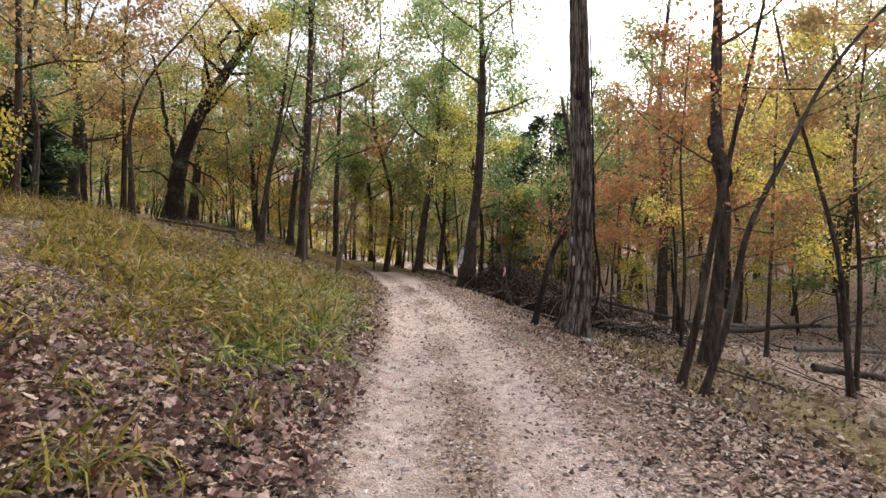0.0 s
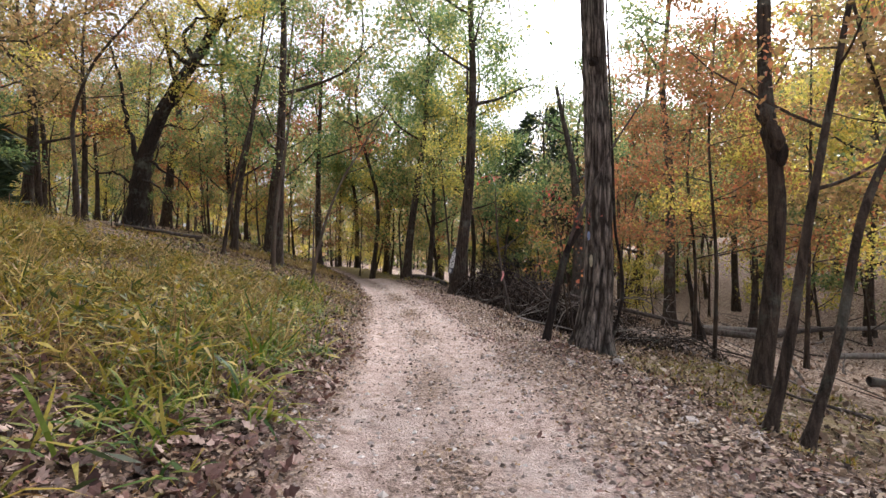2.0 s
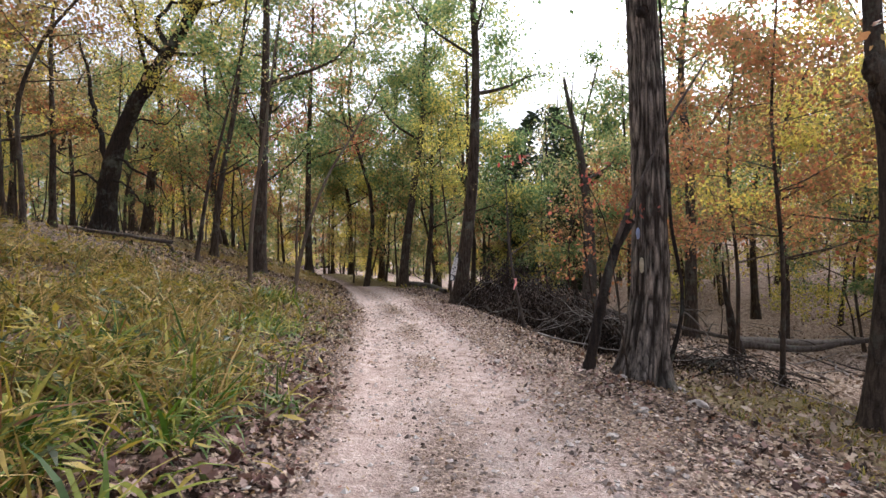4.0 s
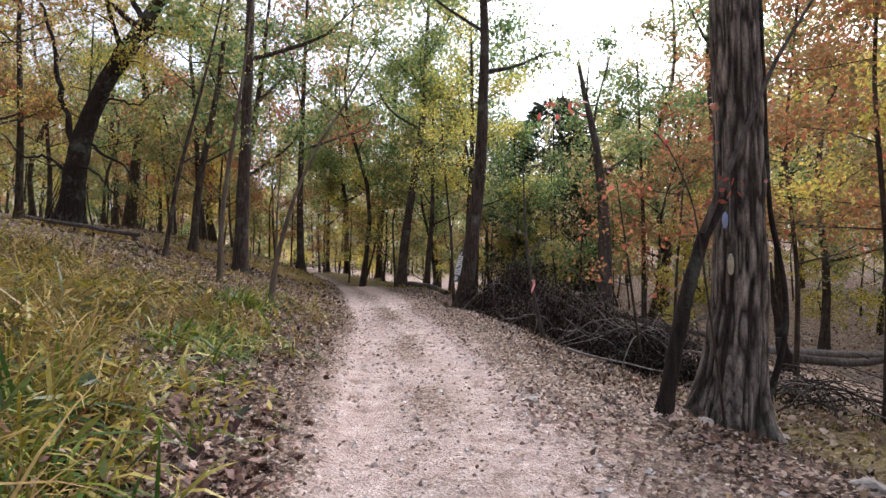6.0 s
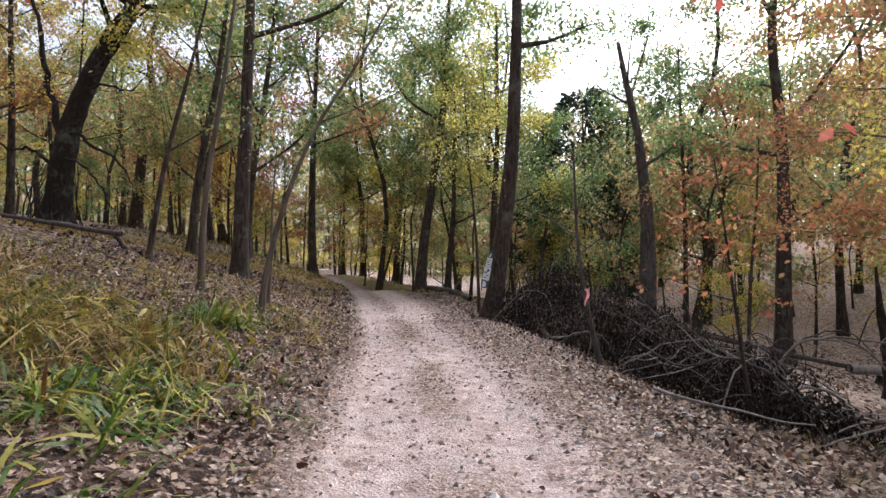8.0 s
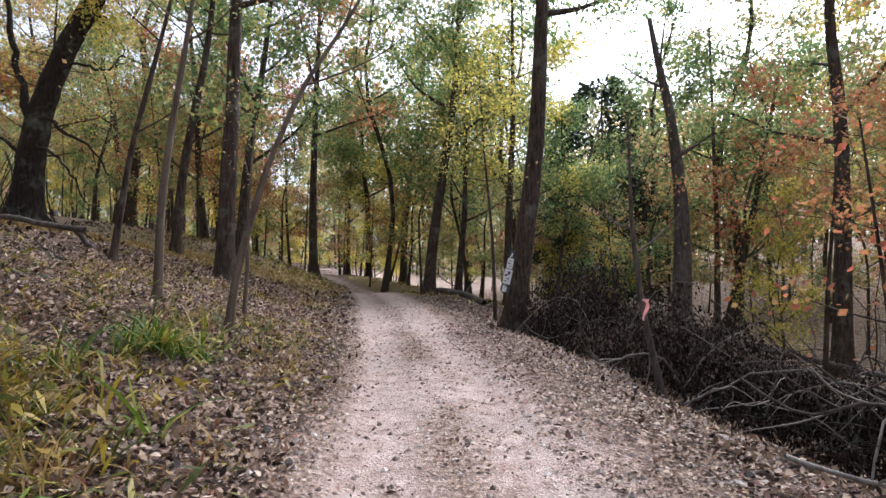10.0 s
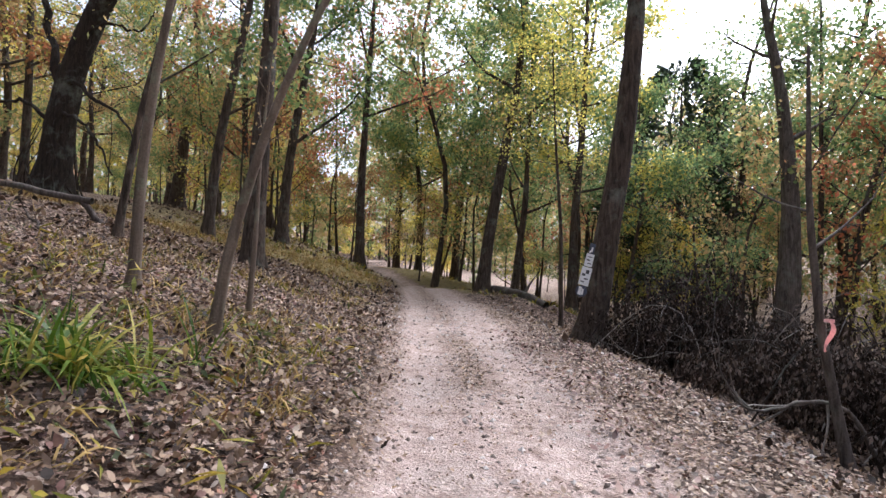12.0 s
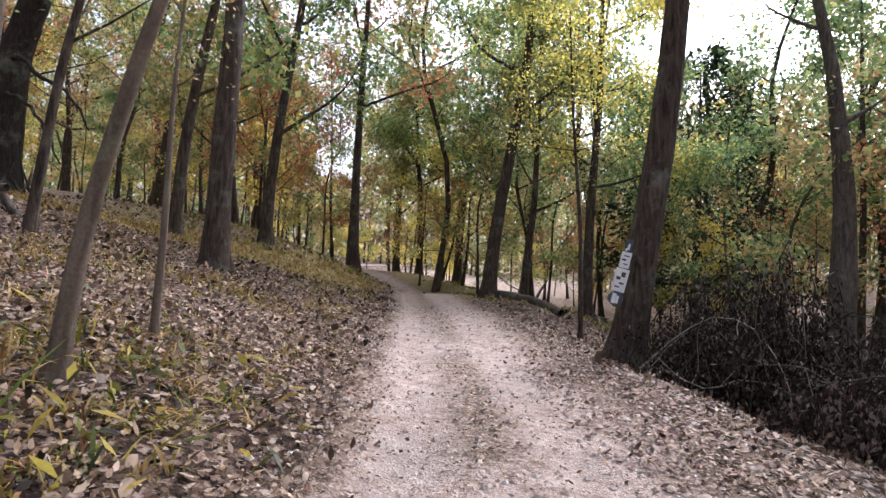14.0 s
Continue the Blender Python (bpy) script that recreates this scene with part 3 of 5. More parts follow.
def burl_tree():
    root = tree("tree", 21, 6.0, 12.0, ((0.3, 0, 2.1), (0.42, 0, 3.7), (0.3, 0, 4.5), (0.15, 0, 5.3), (0.2, 0, 8.5), (0.5, 0.4, 14)), 0.175, "grey tree with knotted burls on its bent trunk", bark=M_BARK, first=0.5, limbs=8, reach=3.4, leaves=3600, leaf="olive", segs=18, rings=40, rough=0.05, flare=0.3, size=0.1, profile=RHOMB)
    for k, (dx, z, s) in enumerate(((0.27, 4.6, 0.17), (0.14, 5.05, 0.13), (0.36, 4.3, 0.14))):
        bm = bmesh.new()
        bmesh.ops.create_icosphere(bm, subdivisions=4, radius=s)
        for q in bm.verts:
            q.co *= 1 + 0.5 * noise.noise(q.co * 6 + Vector((k, 0, 0))) + 0.2 * noise.noise(q.co * 20)
            q.co.z *= 1.7
        bmesh.ops.translate(bm, vec=(dx - 0.03, -0.1, z), verts=bm.verts)
        part("burl", bm, M_BLACK if k == 2 else M_BARK, root.children[0], "swollen knotty burl")


burl_tree()

# measured trees: the sign tree and those along both banks
tree("tree", 31, 1.35, 26.5, ((0.15, 0, 0.9), (0.33, 0, 2.4), (0.62, 0, 4.6), (0.75, 0, 6.6), (0.85, 0, 10), (0.6, 0.3, 17)), 0.29, "leaning dark trunk carrying trail signs above a brush pile", first=0.5, limbs=9, reach=4.1, leaves=6500, leaf="green", segs=28, rings=60, rough=0.025, flare=0.6, size=0.15, spread=0.6, profile=RHOMB)
tree("tree", 32, -6.7, 27.6, ((0.03, 0, 2.0), (0.12, 0, 4.4), (0.2, 0, 7), (0.3, 0, 11), (0.1, 0, 18)), 0.26, "tall straight grey trunk on the leafy bank", first=0.42, limbs=9, reach=4.4, leaves=7000, leaf="olive", segs=20, rings=46, size=0.16, spread=0.6, profile=RHOMB)
def heavy_tree():
    """The old leaning tree on the brow: a forked, dark trunk with crooked limbs and dead branches that hang low."""
    root = tree("tree", 33, -14.4, 30.0, ((0.2, 0, 1.6), (0.36, 0, 3.3), (0.8, 0, 4.6), (1.4, 0, 6.1), (2.3, 0, 7.7), (3.4, 0, 9.2), (4.3, 0.3, 11.4)), 0.43, "heavy leaning dark trunk with twisted limbs and golden leaves", first=0.5, limbs=9, reach=3.6, leaves=5200, leaf="yellow", bark=M_BLACK, segs=18, rings=40, top=0.45, flare=0.8, rough=0.06, size=0.14, spread=0.45, profile=RHOMB)
    rng = np.random.default_rng(133)
    bole = root.children[0]
    for pts, r0, r1 in ((((0.3, -0.1, 3.2), (0.0, -0.1, 4.4), (-0.5, 0, 6.1), (-0.6, 0, 7.4), (-1.2, 0, 9.4)), 0.13, 0.05),
                        (((0.5, -0.2, 3.6), (1.1, -0.4, 3.5), (1.7, -0.4, 2.9), (2.5, -0.5, 2.6), (3.1, -0.4, 1.6)), 0.075, 0.02),
                        (((0.4, -0.2, 2.6), (1.2, -0.5, 2.4), (1.9, -0.4, 1.6), (2.4, -0.5, 0.7)), 0.06, 0.02),
                        (((1.0, -0.1, 5.1), (2.0, -0.4, 5.3), (2.9, -0.3, 5.0), (3.7, -0.6, 5.6)), 0.06, 0.015),
                        (((0.2, -0.2, 2.2), (-0.7, -0.3, 3.0), (-1.6, -0.2, 2.9), (-2.3, -0.5, 3.8)), 0.07, 0.02),
                        (((3.0, 0, 8.6), (2.4, -0.3, 9.6), (3.2, -0.4, 10.6), (4.6, -0.5, 10.5)), 0.13, 0.04)):
        p = resample(pts, 18) + rng.normal(0, 0.03, (18, 3))
        child("limb", mesh_from("limb", *tube(p, np.linspace(r0, r1, 18), 9, rng, 0.08), M_BLACK), bole, "crooked dark limb")
    for k in range(16):
        a = rng.uniform(0, 6.283)
        b = np.array((0.6 * math.cos(a), 0.6 * math.sin(a), rng.uniform(0.1, 0.3)))
        p = resample((b * (1.6, 1.6, 0), b + (rng.normal(0, 0.3), rng.normal(0, 0.3), 0.7), b * 0.8 + (0.2, 0, rng.uniform(1.2, 2.6))), 10)
        child("vine", mesh_from("vine", *tube(p, np.linspace(0.03, 0.01, 10), 5), M_BLACK), bole, "dark vine climbing the trunk")


heavy_tree()
tree("tree", 34, -20.8, 47.0, ((0.4, 0, 5.3), (1.2, 0, 9.5), (0.6, 0, 13), (2.4, 0, 17)), 0.42, "grey trunk among the trees on the rise", limbs=8, reach=4.1, leaves=3420, leaf="olive", size=0.21, spread=0.6, first=0.3)
tree("tree", 35, -9.9, 31.2, ((0.15, 0, 2.5), (0.55, 0, 5.0), (1.0, 0, 7.2), (1.7, 0, 14)), 0.18, "slender dark trunk leaning over the bank", limbs=8, reach=3.2, leaves=3230, leaf="green", size=0.21, spread=0.6, first=0.3)
tree("tree", 36, -8.0, 24.4, ((0.4, 0, 2.7), (1.07, 0, 5.3), (1.9, 0, 9)), 0.085, "thin dark sapling leaning towards the track", limbs=6, reach=2.1, leaves=700, leaf="olive", segs=8, size=0.11, spread=0.6, first=0.3)
tree("tree", 37, -22.5, 34.0, ((0.4, 0, 5), (0.2, 0, 10), (0.5, 0, 18)), 0.33, "stout grey trunk high on the bank", limbs=8, reach=4.6, leaves=3610, leaf="brown", size=0.21, spread=0.6, first=0.3)
tree("tree", 38, -19.6, 34.6, ((0.0, 0, 5), (-0.2, 0, 10), (0.2, 0, 15)), 0.19, "straight dark trunk high on the bank", limbs=7, reach=3.4, leaves=2850, leaf="orange", size=0.21, spread=0.6, first=0.3)
tree("tree", 39, -9.8, 37.0, ((0.15, 0, 3), (0.4, 0, 5.2), (1.0, 0, 9), (1.6, 0, 15)), 0.24, "dark trunk with a crooked stem", limbs=8, reach=3.7, leaves=6500, leaf="green", size=0.2, spread=0.6, first=0.3, profile=RHOMB)
tree("tree", 40, -1.25, 39.3, ((0.25, 0, 2.9), (0.75, 0, 6.3), (1.3, 0, 10), (1.7, 0, 18)), 0.3, "dark forked trunk at the bend of the track", limbs=9, reach=3.9, leaves=9500, leaf="green", first=0.42, size=0.2, spread=0.6, profile=RHOMB)
tree("tree", 41, -3.7, 56.0, ((0.0, 0, 4), (0.5, 0, 9), (1.1, 0, 13), (1.6, 0, 19)), 0.32, "straight dark trunk beyond the bend", limbs=9, reach=4.6, leaves=9500, leaf="green", size=0.25, spread=0.6, first=0.3, profile=RHOMB)
tree("tree", 42, -6.8, 58.0, ((-0.1, 0, 6.5), (-0.6, 0, 9.5), (-0.8, 0, 18)), 0.27, "dark forked trunk with a low level branch", limbs=11, reach=5.1, rise=0.3, leaves=12000, leaf="green", first=0.35, size=0.25, spread=0.6, profile=RHOMB)
tree("tree", 43, -8.9, 60.0, ((0, 0, 5), (0.3, 0, 14)), 0.2, "thin dark trunk beyond the bend", limbs=8, reach=4, leaves=6000, leaf="olive", size=0.25, spread=0.6, first=0.3, profile=RHOMB)
tree("tree", 44, -7.5, 41.6, ((-0.1, 0, 4), (0.0, 0, 9), (0.1, 0, 12), (0.3, 0, 18)), 0.25, "tall pale grey trunk with a high fork", limbs=8, reach=4.4, leaves=3000, leaf="orange", first=0.4, size=0.2, spread=0.7, profile=RHOMB)
tree("tree", 45, 12.3, 29.6, ((0.1, 0, 5), (0.1, 0, 8.5), (-0.3, 0, 12), (0.3, 0, 18)), 0.31, "dark forked trunk rising from the creek bottom", limbs=8, reach=4.6, leaves=5200, leaf="green", first=0.3, size=0.19, spread=0.6, profile=RHOMB)
tree("snag", 46, 8.6, 33.0, ((0.1, 0, 3.0), (0.1, 0, 5.5), (-0.3, 0, 9), (-0.9, 0, 11.6), (-1.1, 0, 12.8)), 0.42, "dead bent grey trunk with a broken top", category="dead tree", bark=M_DEAD, limbs=3, first=0.45, reach=2.4, leaves=120, leaf="olive", top=0.2, segs=16, rings=34)
tree("tree", 47, 2.7, 39.0, ((0.0, 0, 4), (0.25, 0, 9), (0.2, 0, 16)), 0.23, "grey trunk past the brush pile", limbs=8, reach=3.4, leaves=5000, leaf="yellow", size=0.18, spread=0.6, first=0.3, profile=RHOMB)
tree("tree", 48, 0.3, 41.2, ((0.1, 0, 1.8), (0.35, 0, 4.2), (0.4, 0, 12)), 0.2, "short dark trunk beside the fallen log", limbs=7, reach=3.0, leaves=4500, leaf="olive", size=0.18, spread=0.6, first=0.3, profile=RHOMB)
tree("tree", 49, 13.5, 40.0, ((0, 0, 6), (-0.3, 0, 16)), 0.16, "thin dark trunk in the creek bottom", limbs=7, reach=3.0, leaves=3000, leaf="green", size=0.24, spread=0.6, first=0.3, profile=RHOMB)
tree("tree", 50, 14.2, 40.7, ((1.2, 0, 4.8), (2.4, 0, 10.7), (3.0, 0, 14)), 0.22, "leaning dark trunk across the creek", limbs=7, reach=3.0, leaves=3000, leaf="olive", size=0.24, spread=0.6, first=0.3, profile=RHOMB)

# saplings close to the track
tree("sapling", 61, 3.85, 7.75, ((0.38, 0, 1.16), (0.6, 0, 2.45), (1.08, 0, 3.35), (1.71, 0, 4.65), (2.5, 0, 5.6), (3.6, 0.1, 6.6)), 0.058, "bent dark sapling leaning out from the track", "saplings", category="sapling", first=0.55, limbs=5, reach=1.6, leaves=348, leaf="orange", segs=10, rings=30, size=0.079, spread=0.22, sink=0.05, rough=0.05)
tree("sapling", 62, 3.66, 8.05, ((0.2, 0, 0.78), (0.43, 0, 2.1), (0.66, 0, 3.25), (0.93, 0, 4.55), (1.3, 0, 6.3)), 0.068, "dark upright sapling with few orange leaves", "saplings", category="sapling", first=0.32, limbs=6, reach=1.5, leaves=900, leaf="orange", segs=10, rings=30, size=0.079, spread=0.22, sink=0.05, rough=0.05)
tree("sapling", 63, 8.5, 11.0, ((-0.26, 0, 2.9), (-0.85, 0, 4.9), (-1.33, 0, 6.3), (-1.7, 0, 8)), 0.07, "thin leaning grey sapling", "saplings", category="sapling", limbs=5, reach=1.5, leaves=609, leaf="olive", segs=8, size=0.086, spread=0.22)
tree("sapling", 64, -3.55, 19.9, ((0.1, 0, 0.85), (0.25, 0.03, 1.5), (0.5, 0.05, 2.4), (1.0, 0.05, 3.6), (1.65, 0.1, 4.6), (2.4, 0.2, 6.0)), 0.065, "slim bare sapling arching over the bank", "saplings", category="sapling", bark=M_SMOOTH, first=0.6, limbs=5, reach=1.6, leaves=220, leaf="brown", segs=12, rings=30, size=0.05, sink=0.05, spread=0.22)
tree("sapling", 65, -3.83, 21.3, ((0.05, 0, 1.06), (0.06, 0, 2.1), (0.15, 0, 3.4)), 0.042, "pale slender sapling stem", "saplings", category="sapling", bark=M_SMOOTH, first=0.6, limbs=4, reach=0.9, leaves=232, leaf="brown", segs=10, size=0.045, spread=0.25, sink=0.05)
tree("sapling", 66, -4.95, 20.6, ((0.03, 0, 1.6), (0.2, 0, 3.0), (0.4, 0, 4.2), (0.8, 0, 7.5)), 0.075, "smooth grey sapling on the bank", "saplings", category="sapling", bark=M_SMOOTH, first=0.55, limbs=6, reach=1.5, leaves=260, leaf="olive", segs=12, rings=26, size=0.05, sink=0.05, spread=0.22)
tree("sapling", 67, 2.85, 20.2, ((-0.14, 0, 0.65), (-0.3, 0, 1.35), (-0.45, 0, 2.6), (-0.5, 0, 4.2)), 0.06, "crooked dark sapling tied with pink ribbon", "saplings", category="sapling", bark=M_DEAD, first=0.5, limbs=5, reach=1.1, leaves=120, leaf="brown", segs=10, rings=24, size=0.045, spread=0.3, sink=0.05)
tree("sapling", 68, 6.9, 15.2, ((0.1, 0, 2.4), (-0.1, 0, 5.4), (0.2, 0, 9.2)), 0.055, "young tree with orange autumn leaves", "saplings", category="sapling", first=0.28, limbs=13, reach=2.7, rise=0.12, leaves=8000, leaf="orange", segs=8, size=0.105, spread=0.3, profile=RHOMB)
tree("sapling", 69, 4.0, 17.1, ((-0.2, 0, 1.4), (-0.35, 0, 2.6), (-0.5, 0, 3.7)), 0.035, "small red-leaved sapling behind the oak", "saplings", category="sapling", first=0.4, limbs=7, reach=0.9, rise=0.2, leaves=330, leaf="orange", segs=7, size=0.079, spread=0.25)
tree("sapling", 70, 7.6, 23.6, ((0.1, 0, 2.4), (0.3, 0, 4.6), (0.4, 0, 6.8)), 0.06, "young tree with red and orange leaves", "saplings", category="sapling", first=0.5, limbs=9, reach=2.3, rise=0.12, leaves=1900, leaf="orange", segs=8, size=0.075, spread=0.2, profile=RHOMB)
tree("sapling", 71, 1.4, 31.5, ((-0.1, 0, 3), (-0.4, 0, 6), (-0.6, 0, 9)), 0.075, "slim tree with bright yellow leaves", "saplings", category="sapling", first=0.55, limbs=10, reach=2.6, rise=0.2, leaves=2600, leaf="yellow", segs=8, size=0.094, spread=0.3, profile=RHOMB)
tree("sapling", 72, -14.6, 31.0, ((0.1, 0, 3), (0.4, 0, 6), (0.5, 0, 9)), 0.09, "slim tree with golden leaves on the bank", "saplings", category="sapling", first=0.4, limbs=9, reach=2.8, rise=0.15, leaves=1700, leaf="yellow", segs=8, size=0.101, spread=0.3, profile=RHOMB)
tree("sapling", 73, -9.4, 47.0, ((0.1, 0, 3), (0.2, 0, 6.4)), 0.07, "slim tree with orange leaves past the bend", "saplings", category="sapling", first=0.3, limbs=9, reach=2.6, rise=0.1, leaves=4060, leaf="orange", segs=8, size=0.101, spread=0.32, profile=RHOMB)
tree("sapling", 74, -5.6, 50.0, ((0.1, 0, 3), (0.2, 0, 6.0)), 0.07, "slim tree with orange leaves past the bend", "saplings", category="sapling", first=0.35, limbs=9, reach=2.6, rise=0.1, leaves=3770, leaf="brown", segs=8, size=0.101, spread=0.5, profile=RHOMB)
tree("sapling", 75, 10.4, 17.0, ((0.1, 0, 2.4), (0.2, 0, 5.8), (0.3, 0, 10.5)), 0.07, "young tree with golden autumn leaves", "saplings", category="sapling", first=0.3, limbs=12, reach=2.9, rise=0.12, leaves=8500, leaf="yellow", segs=8, size=0.115, spread=0.34, profile=RHOMB)
tree("sapling", 77, 9.2, 11.8, ((0.1, 0, 2.4), (-0.1, 0, 5.2), (0.3, 0, 9)), 0.06, "young tree with brown and golden leaves", "saplings", category="sapling", first=0.35, limbs=10, reach=2.4, rise=0.15, leaves=9000, leaf="brown", segs=8, size=0.1, spread=0.3, profile=RHOMB)
tree("sapling", 84, 8.6, 19.6, ((0.1, 0, 2.6), (-0.2, 0, 5.6), (0.3, 0, 10)), 0.065, "young tree with brownish orange leaves", "saplings", category="sapling", first=0.3, limbs=13, reach=2.9, rise=0.14, leaves=7000, leaf="orange", segs=8, size=0.11, spread=0.34, profile=RHOMB)
tree("sapling", 78, -11.5, 21.0, ((-0.1, 0, 2.0), (-0.3, 0, 3.7), (0.4, 0, 5.6), (2.0, 0, 7.4), (3.2, 0.3, 9.2)), 0.085, "crooked dark young tree on the bank", "saplings", category="sapling", first=0.4, limbs=10, reach=2.6, rise=0.2, leaves=2755, leaf="brown", segs=8, size=0.108, spread=0.5)
tree("tree", 79, -14.5, 19.0, ((0.1, 0, 4), (0.0, 0, 8), (0.4, 0, 14)), 0.15, "slim dark tree with brown and yellow leaves", first=0.35, limbs=11, reach=3.4, rise=0.25, leaves=3600, leaf="brown", size=0.18, spread=0.6)

tree("sapling", 80, 2.82, 12.35, ((-0.15, 0, 1.2), (-0.3, 0, 2.3), (-0.6, 0, 2.95), (-1.1, 0, 3.15)), 0.016, "thin sapling with a few bright red leaves", "saplings", category="sapling", first=0.6, limbs=5, reach=0.9, rise=0.15, leaves=70, leaf="red", segs=7, size=0.075, spread=0.1, sink=0.05, flare=0.2)

# broken stub in the creek bottom
tree("stump", 76, 9.9, 21.8, ((-0.15, 0, 1.0), (-0.35, 0, 2.2), (-0.42, 0, 3.1)), 0.2, "tall splintered dark stump", "dead wood", category="stump", bark=M_BLACK, limbs=0, leaves=0, top=0.12, segs=12, rings=18, rough=0.12)


def cedar(seed, x, y, height, radius, label):
    """A dense dark cedar: trunk and many drooping sprays in a ragged rounded crown."""
    rng = np.random.default_rng(seed)
    root = thing("cedar_tree", x, y, float(ground(x, y)) - 0.1, label, "tree", "cedars")
    child("trunk", mesh_from("trunk", *tube(resample(((0, 0, 0), (0.1, 0, height / 2), (0, 0, height)), 12), np.linspace(height * 0.018, 0.02, 12), 8, rng, 0.04), M_BARK), root)
    n = 9000
    z = height * (0.12 + 0.88 * rng.uniform(0, 1, n) ** 1.25)
    lob = 0.78 + 0.16 * np.sin(z * 2.1 + rng.uniform(0, 6)) + rng.normal(0, 0.16, n)
    r = radius * np.sqrt(np.clip(1 - ((z / height - 0.4) / 0.62) ** 2, 0, 1)) * lob * rng.uniform(0.35, 1, n) ** 0.5
    a = rng.uniform(0, 6.283, n)
    a = a + 0.35 * np.sin(3 * a)
    c = np.stack((r * np.cos(a), r * np.sin(a), z - 0.12 * r), 1)
    along = np.stack((np.cos(a), np.sin(a), rng.normal(-0.1, 0.5, n)), 1)
    ln = rng.uniform(0.3, 0.65, n)
    child("crown", mesh_from("crown", *strips(c, along, rng.normal(0, 1, (n, 3)), ln, ln * 0.35, DIAMOND, rng.uniform(-0.4, 0, n)), M_CEDAR, False), root)


cedar(81, 10.2, 49.0, 16.0, 4.6, "dark green cedar beyond the creek")
cedar(82, -21.5, 28.0, 5.6, 2.4, "dark green cedar on the bank")


# ---- the wood behind: a few kinds of tree, copied ----
def wood_kind(seed, height, radius, leaf, leaves, first, reach, label, name="tree", group="forest trees", category="tree", size=0.25, spread=0.47, bark=None, limbs=15):
    root = thing(name, 0, 0, 0, label, category, group)
    rng = np.random.default_rng(seed)
    w = rng.normal(0, 0.05 * height, (4, 2))
    path = ((0, 0, 0), (w[0][0] * 0.4, w[0][1] * 0.4, height * 0.25), (w[1][0] * 0.8, w[1][1] * 0.8, height * 0.5), (*w[2], height * 0.75), (*w[3], height))
    return tree_parts(root, rng, path, radius, first, limbs, reach, 0.4, leaves, size, spread, leaf, bark, 8, 12, 0.4, RHOMB)


TALL = [wood_kind(101, 18, 0.24, "green", 4200, 0.22, 4.6, "tall forest tree with green leaves"),
        wood_kind(102, 20, 0.28, "olive", 4200, 0.25, 5.0, "tall forest tree turning olive yellow"),
        wood_kind(103, 16, 0.19, "olive", 3600, 0.2, 4.2, "slim forest tree turning olive yellow"),
        wood_kind(104, 17, 0.21, "brown", 2800, 0.25, 4.4, "forest tree with thin brown leaves"),
        wood_kind(105, 15, 0.16, "green", 3600, 0.34, 4.0, "slim forest tree with green leaves"),
        wood_kind(106, 18, 0.23, "yellow", 3200, 0.26, 4.4, "forest tree with yellowing leaves")]
TALL.append(wood_kind(107, 15, 0.11, "olive", 4000, 0.38, 4.2, "slender forest tree with yellow-green leaves"))
TALL.append(wood_kind(108, 13, 0.1, "yellow", 3600, 0.2, 3.8, "slender forest tree with golden leaves"))
LOW = [wood_kind(111, 5.5, 0.05, "olive", 1700, 0.12, 1.6, "slim understory sapling with olive leaves", "sapling", "saplings", "sapling", 0.13, 0.26, None, 7),
       wood_kind(112, 6.5, 0.06, "orange", 1500, 0.14, 1.8, "slim understory sapling with orange leaves", "sapling", "saplings", "sapling", 0.13, 0.26, None, 7),
       wood_kind(113, 4.5, 0.04, "yellow", 1500, 0.12, 1.4, "slim understory sapling with yellow leaves", "sapling", "saplings", "sapling", 0.13, 0.26, None, 7),
       wood_kind(114, 7.5, 0.07, "green", 2200, 0.14, 2.0, "slim understory sapling with green leaves", "sapling", "saplings", "sapling", 0.13, 0.26, None, 7),
       wood_kind(115, 6.0, 0.045, "brown", 600, 0.3, 1.4, "thin almost bare understory sapling", "sapling", "saplings", "sapling", 0.13, 0.26, None, 7)]
STANDING = [(o.location.x, o.location.y) for o in scene.objects if o.parent is None and o.type == "EMPTY" and (o.location.x or o.location.y)]


def open_sky(x, y):
    """The two gaps in the canopy, where only low growth stands."""
    east = 0.142 < x / max(y, 1) < 0.18 and y > 24
    west = -0.34 < (x + 0.3) / max(y - 8, 1) < -0.255 and y > 40
    return east or west


USED = set()


def scatter(kinds, seed, tries, gap, region, allowed, scale, most):
    """Copies of the kinds at random places, none closer than gap to another. The first use of a kind moves the kind itself."""
    rng = np.random.default_rng(seed)
    x0, x1, y0, y1 = region
    spots, made = list(STANDING), 0
    for _ in range(tries):
        if made >= most:
            break
        x, y = rng.uniform(x0, x1), rng.uniform(y0, y1)
        k, sc, az, tilt = int(rng.integers(len(kinds))), rng.uniform(*scale), rng.uniform(0, 360), rng.normal(0, 2.0, 2)
        if not allowed(x, y) or any((x - a) ** 2 + (y - b) ** 2 < gap * gap for a, b in spots):
            continue
        m = pose(x, y, float(ground(x, y)) - 0.1, tilt[0], tilt[1], az) @ Matrix.Diagonal((sc, sc, sc * rng.uniform(0.9, 1.15), 1))
        if kinds[k] in USED:
            copy_thing(kinds[k], m)
        else:
            USED.add(kinds[k])
            kinds[k].matrix_basis = m
        spots.append((x, y))
        made += 1


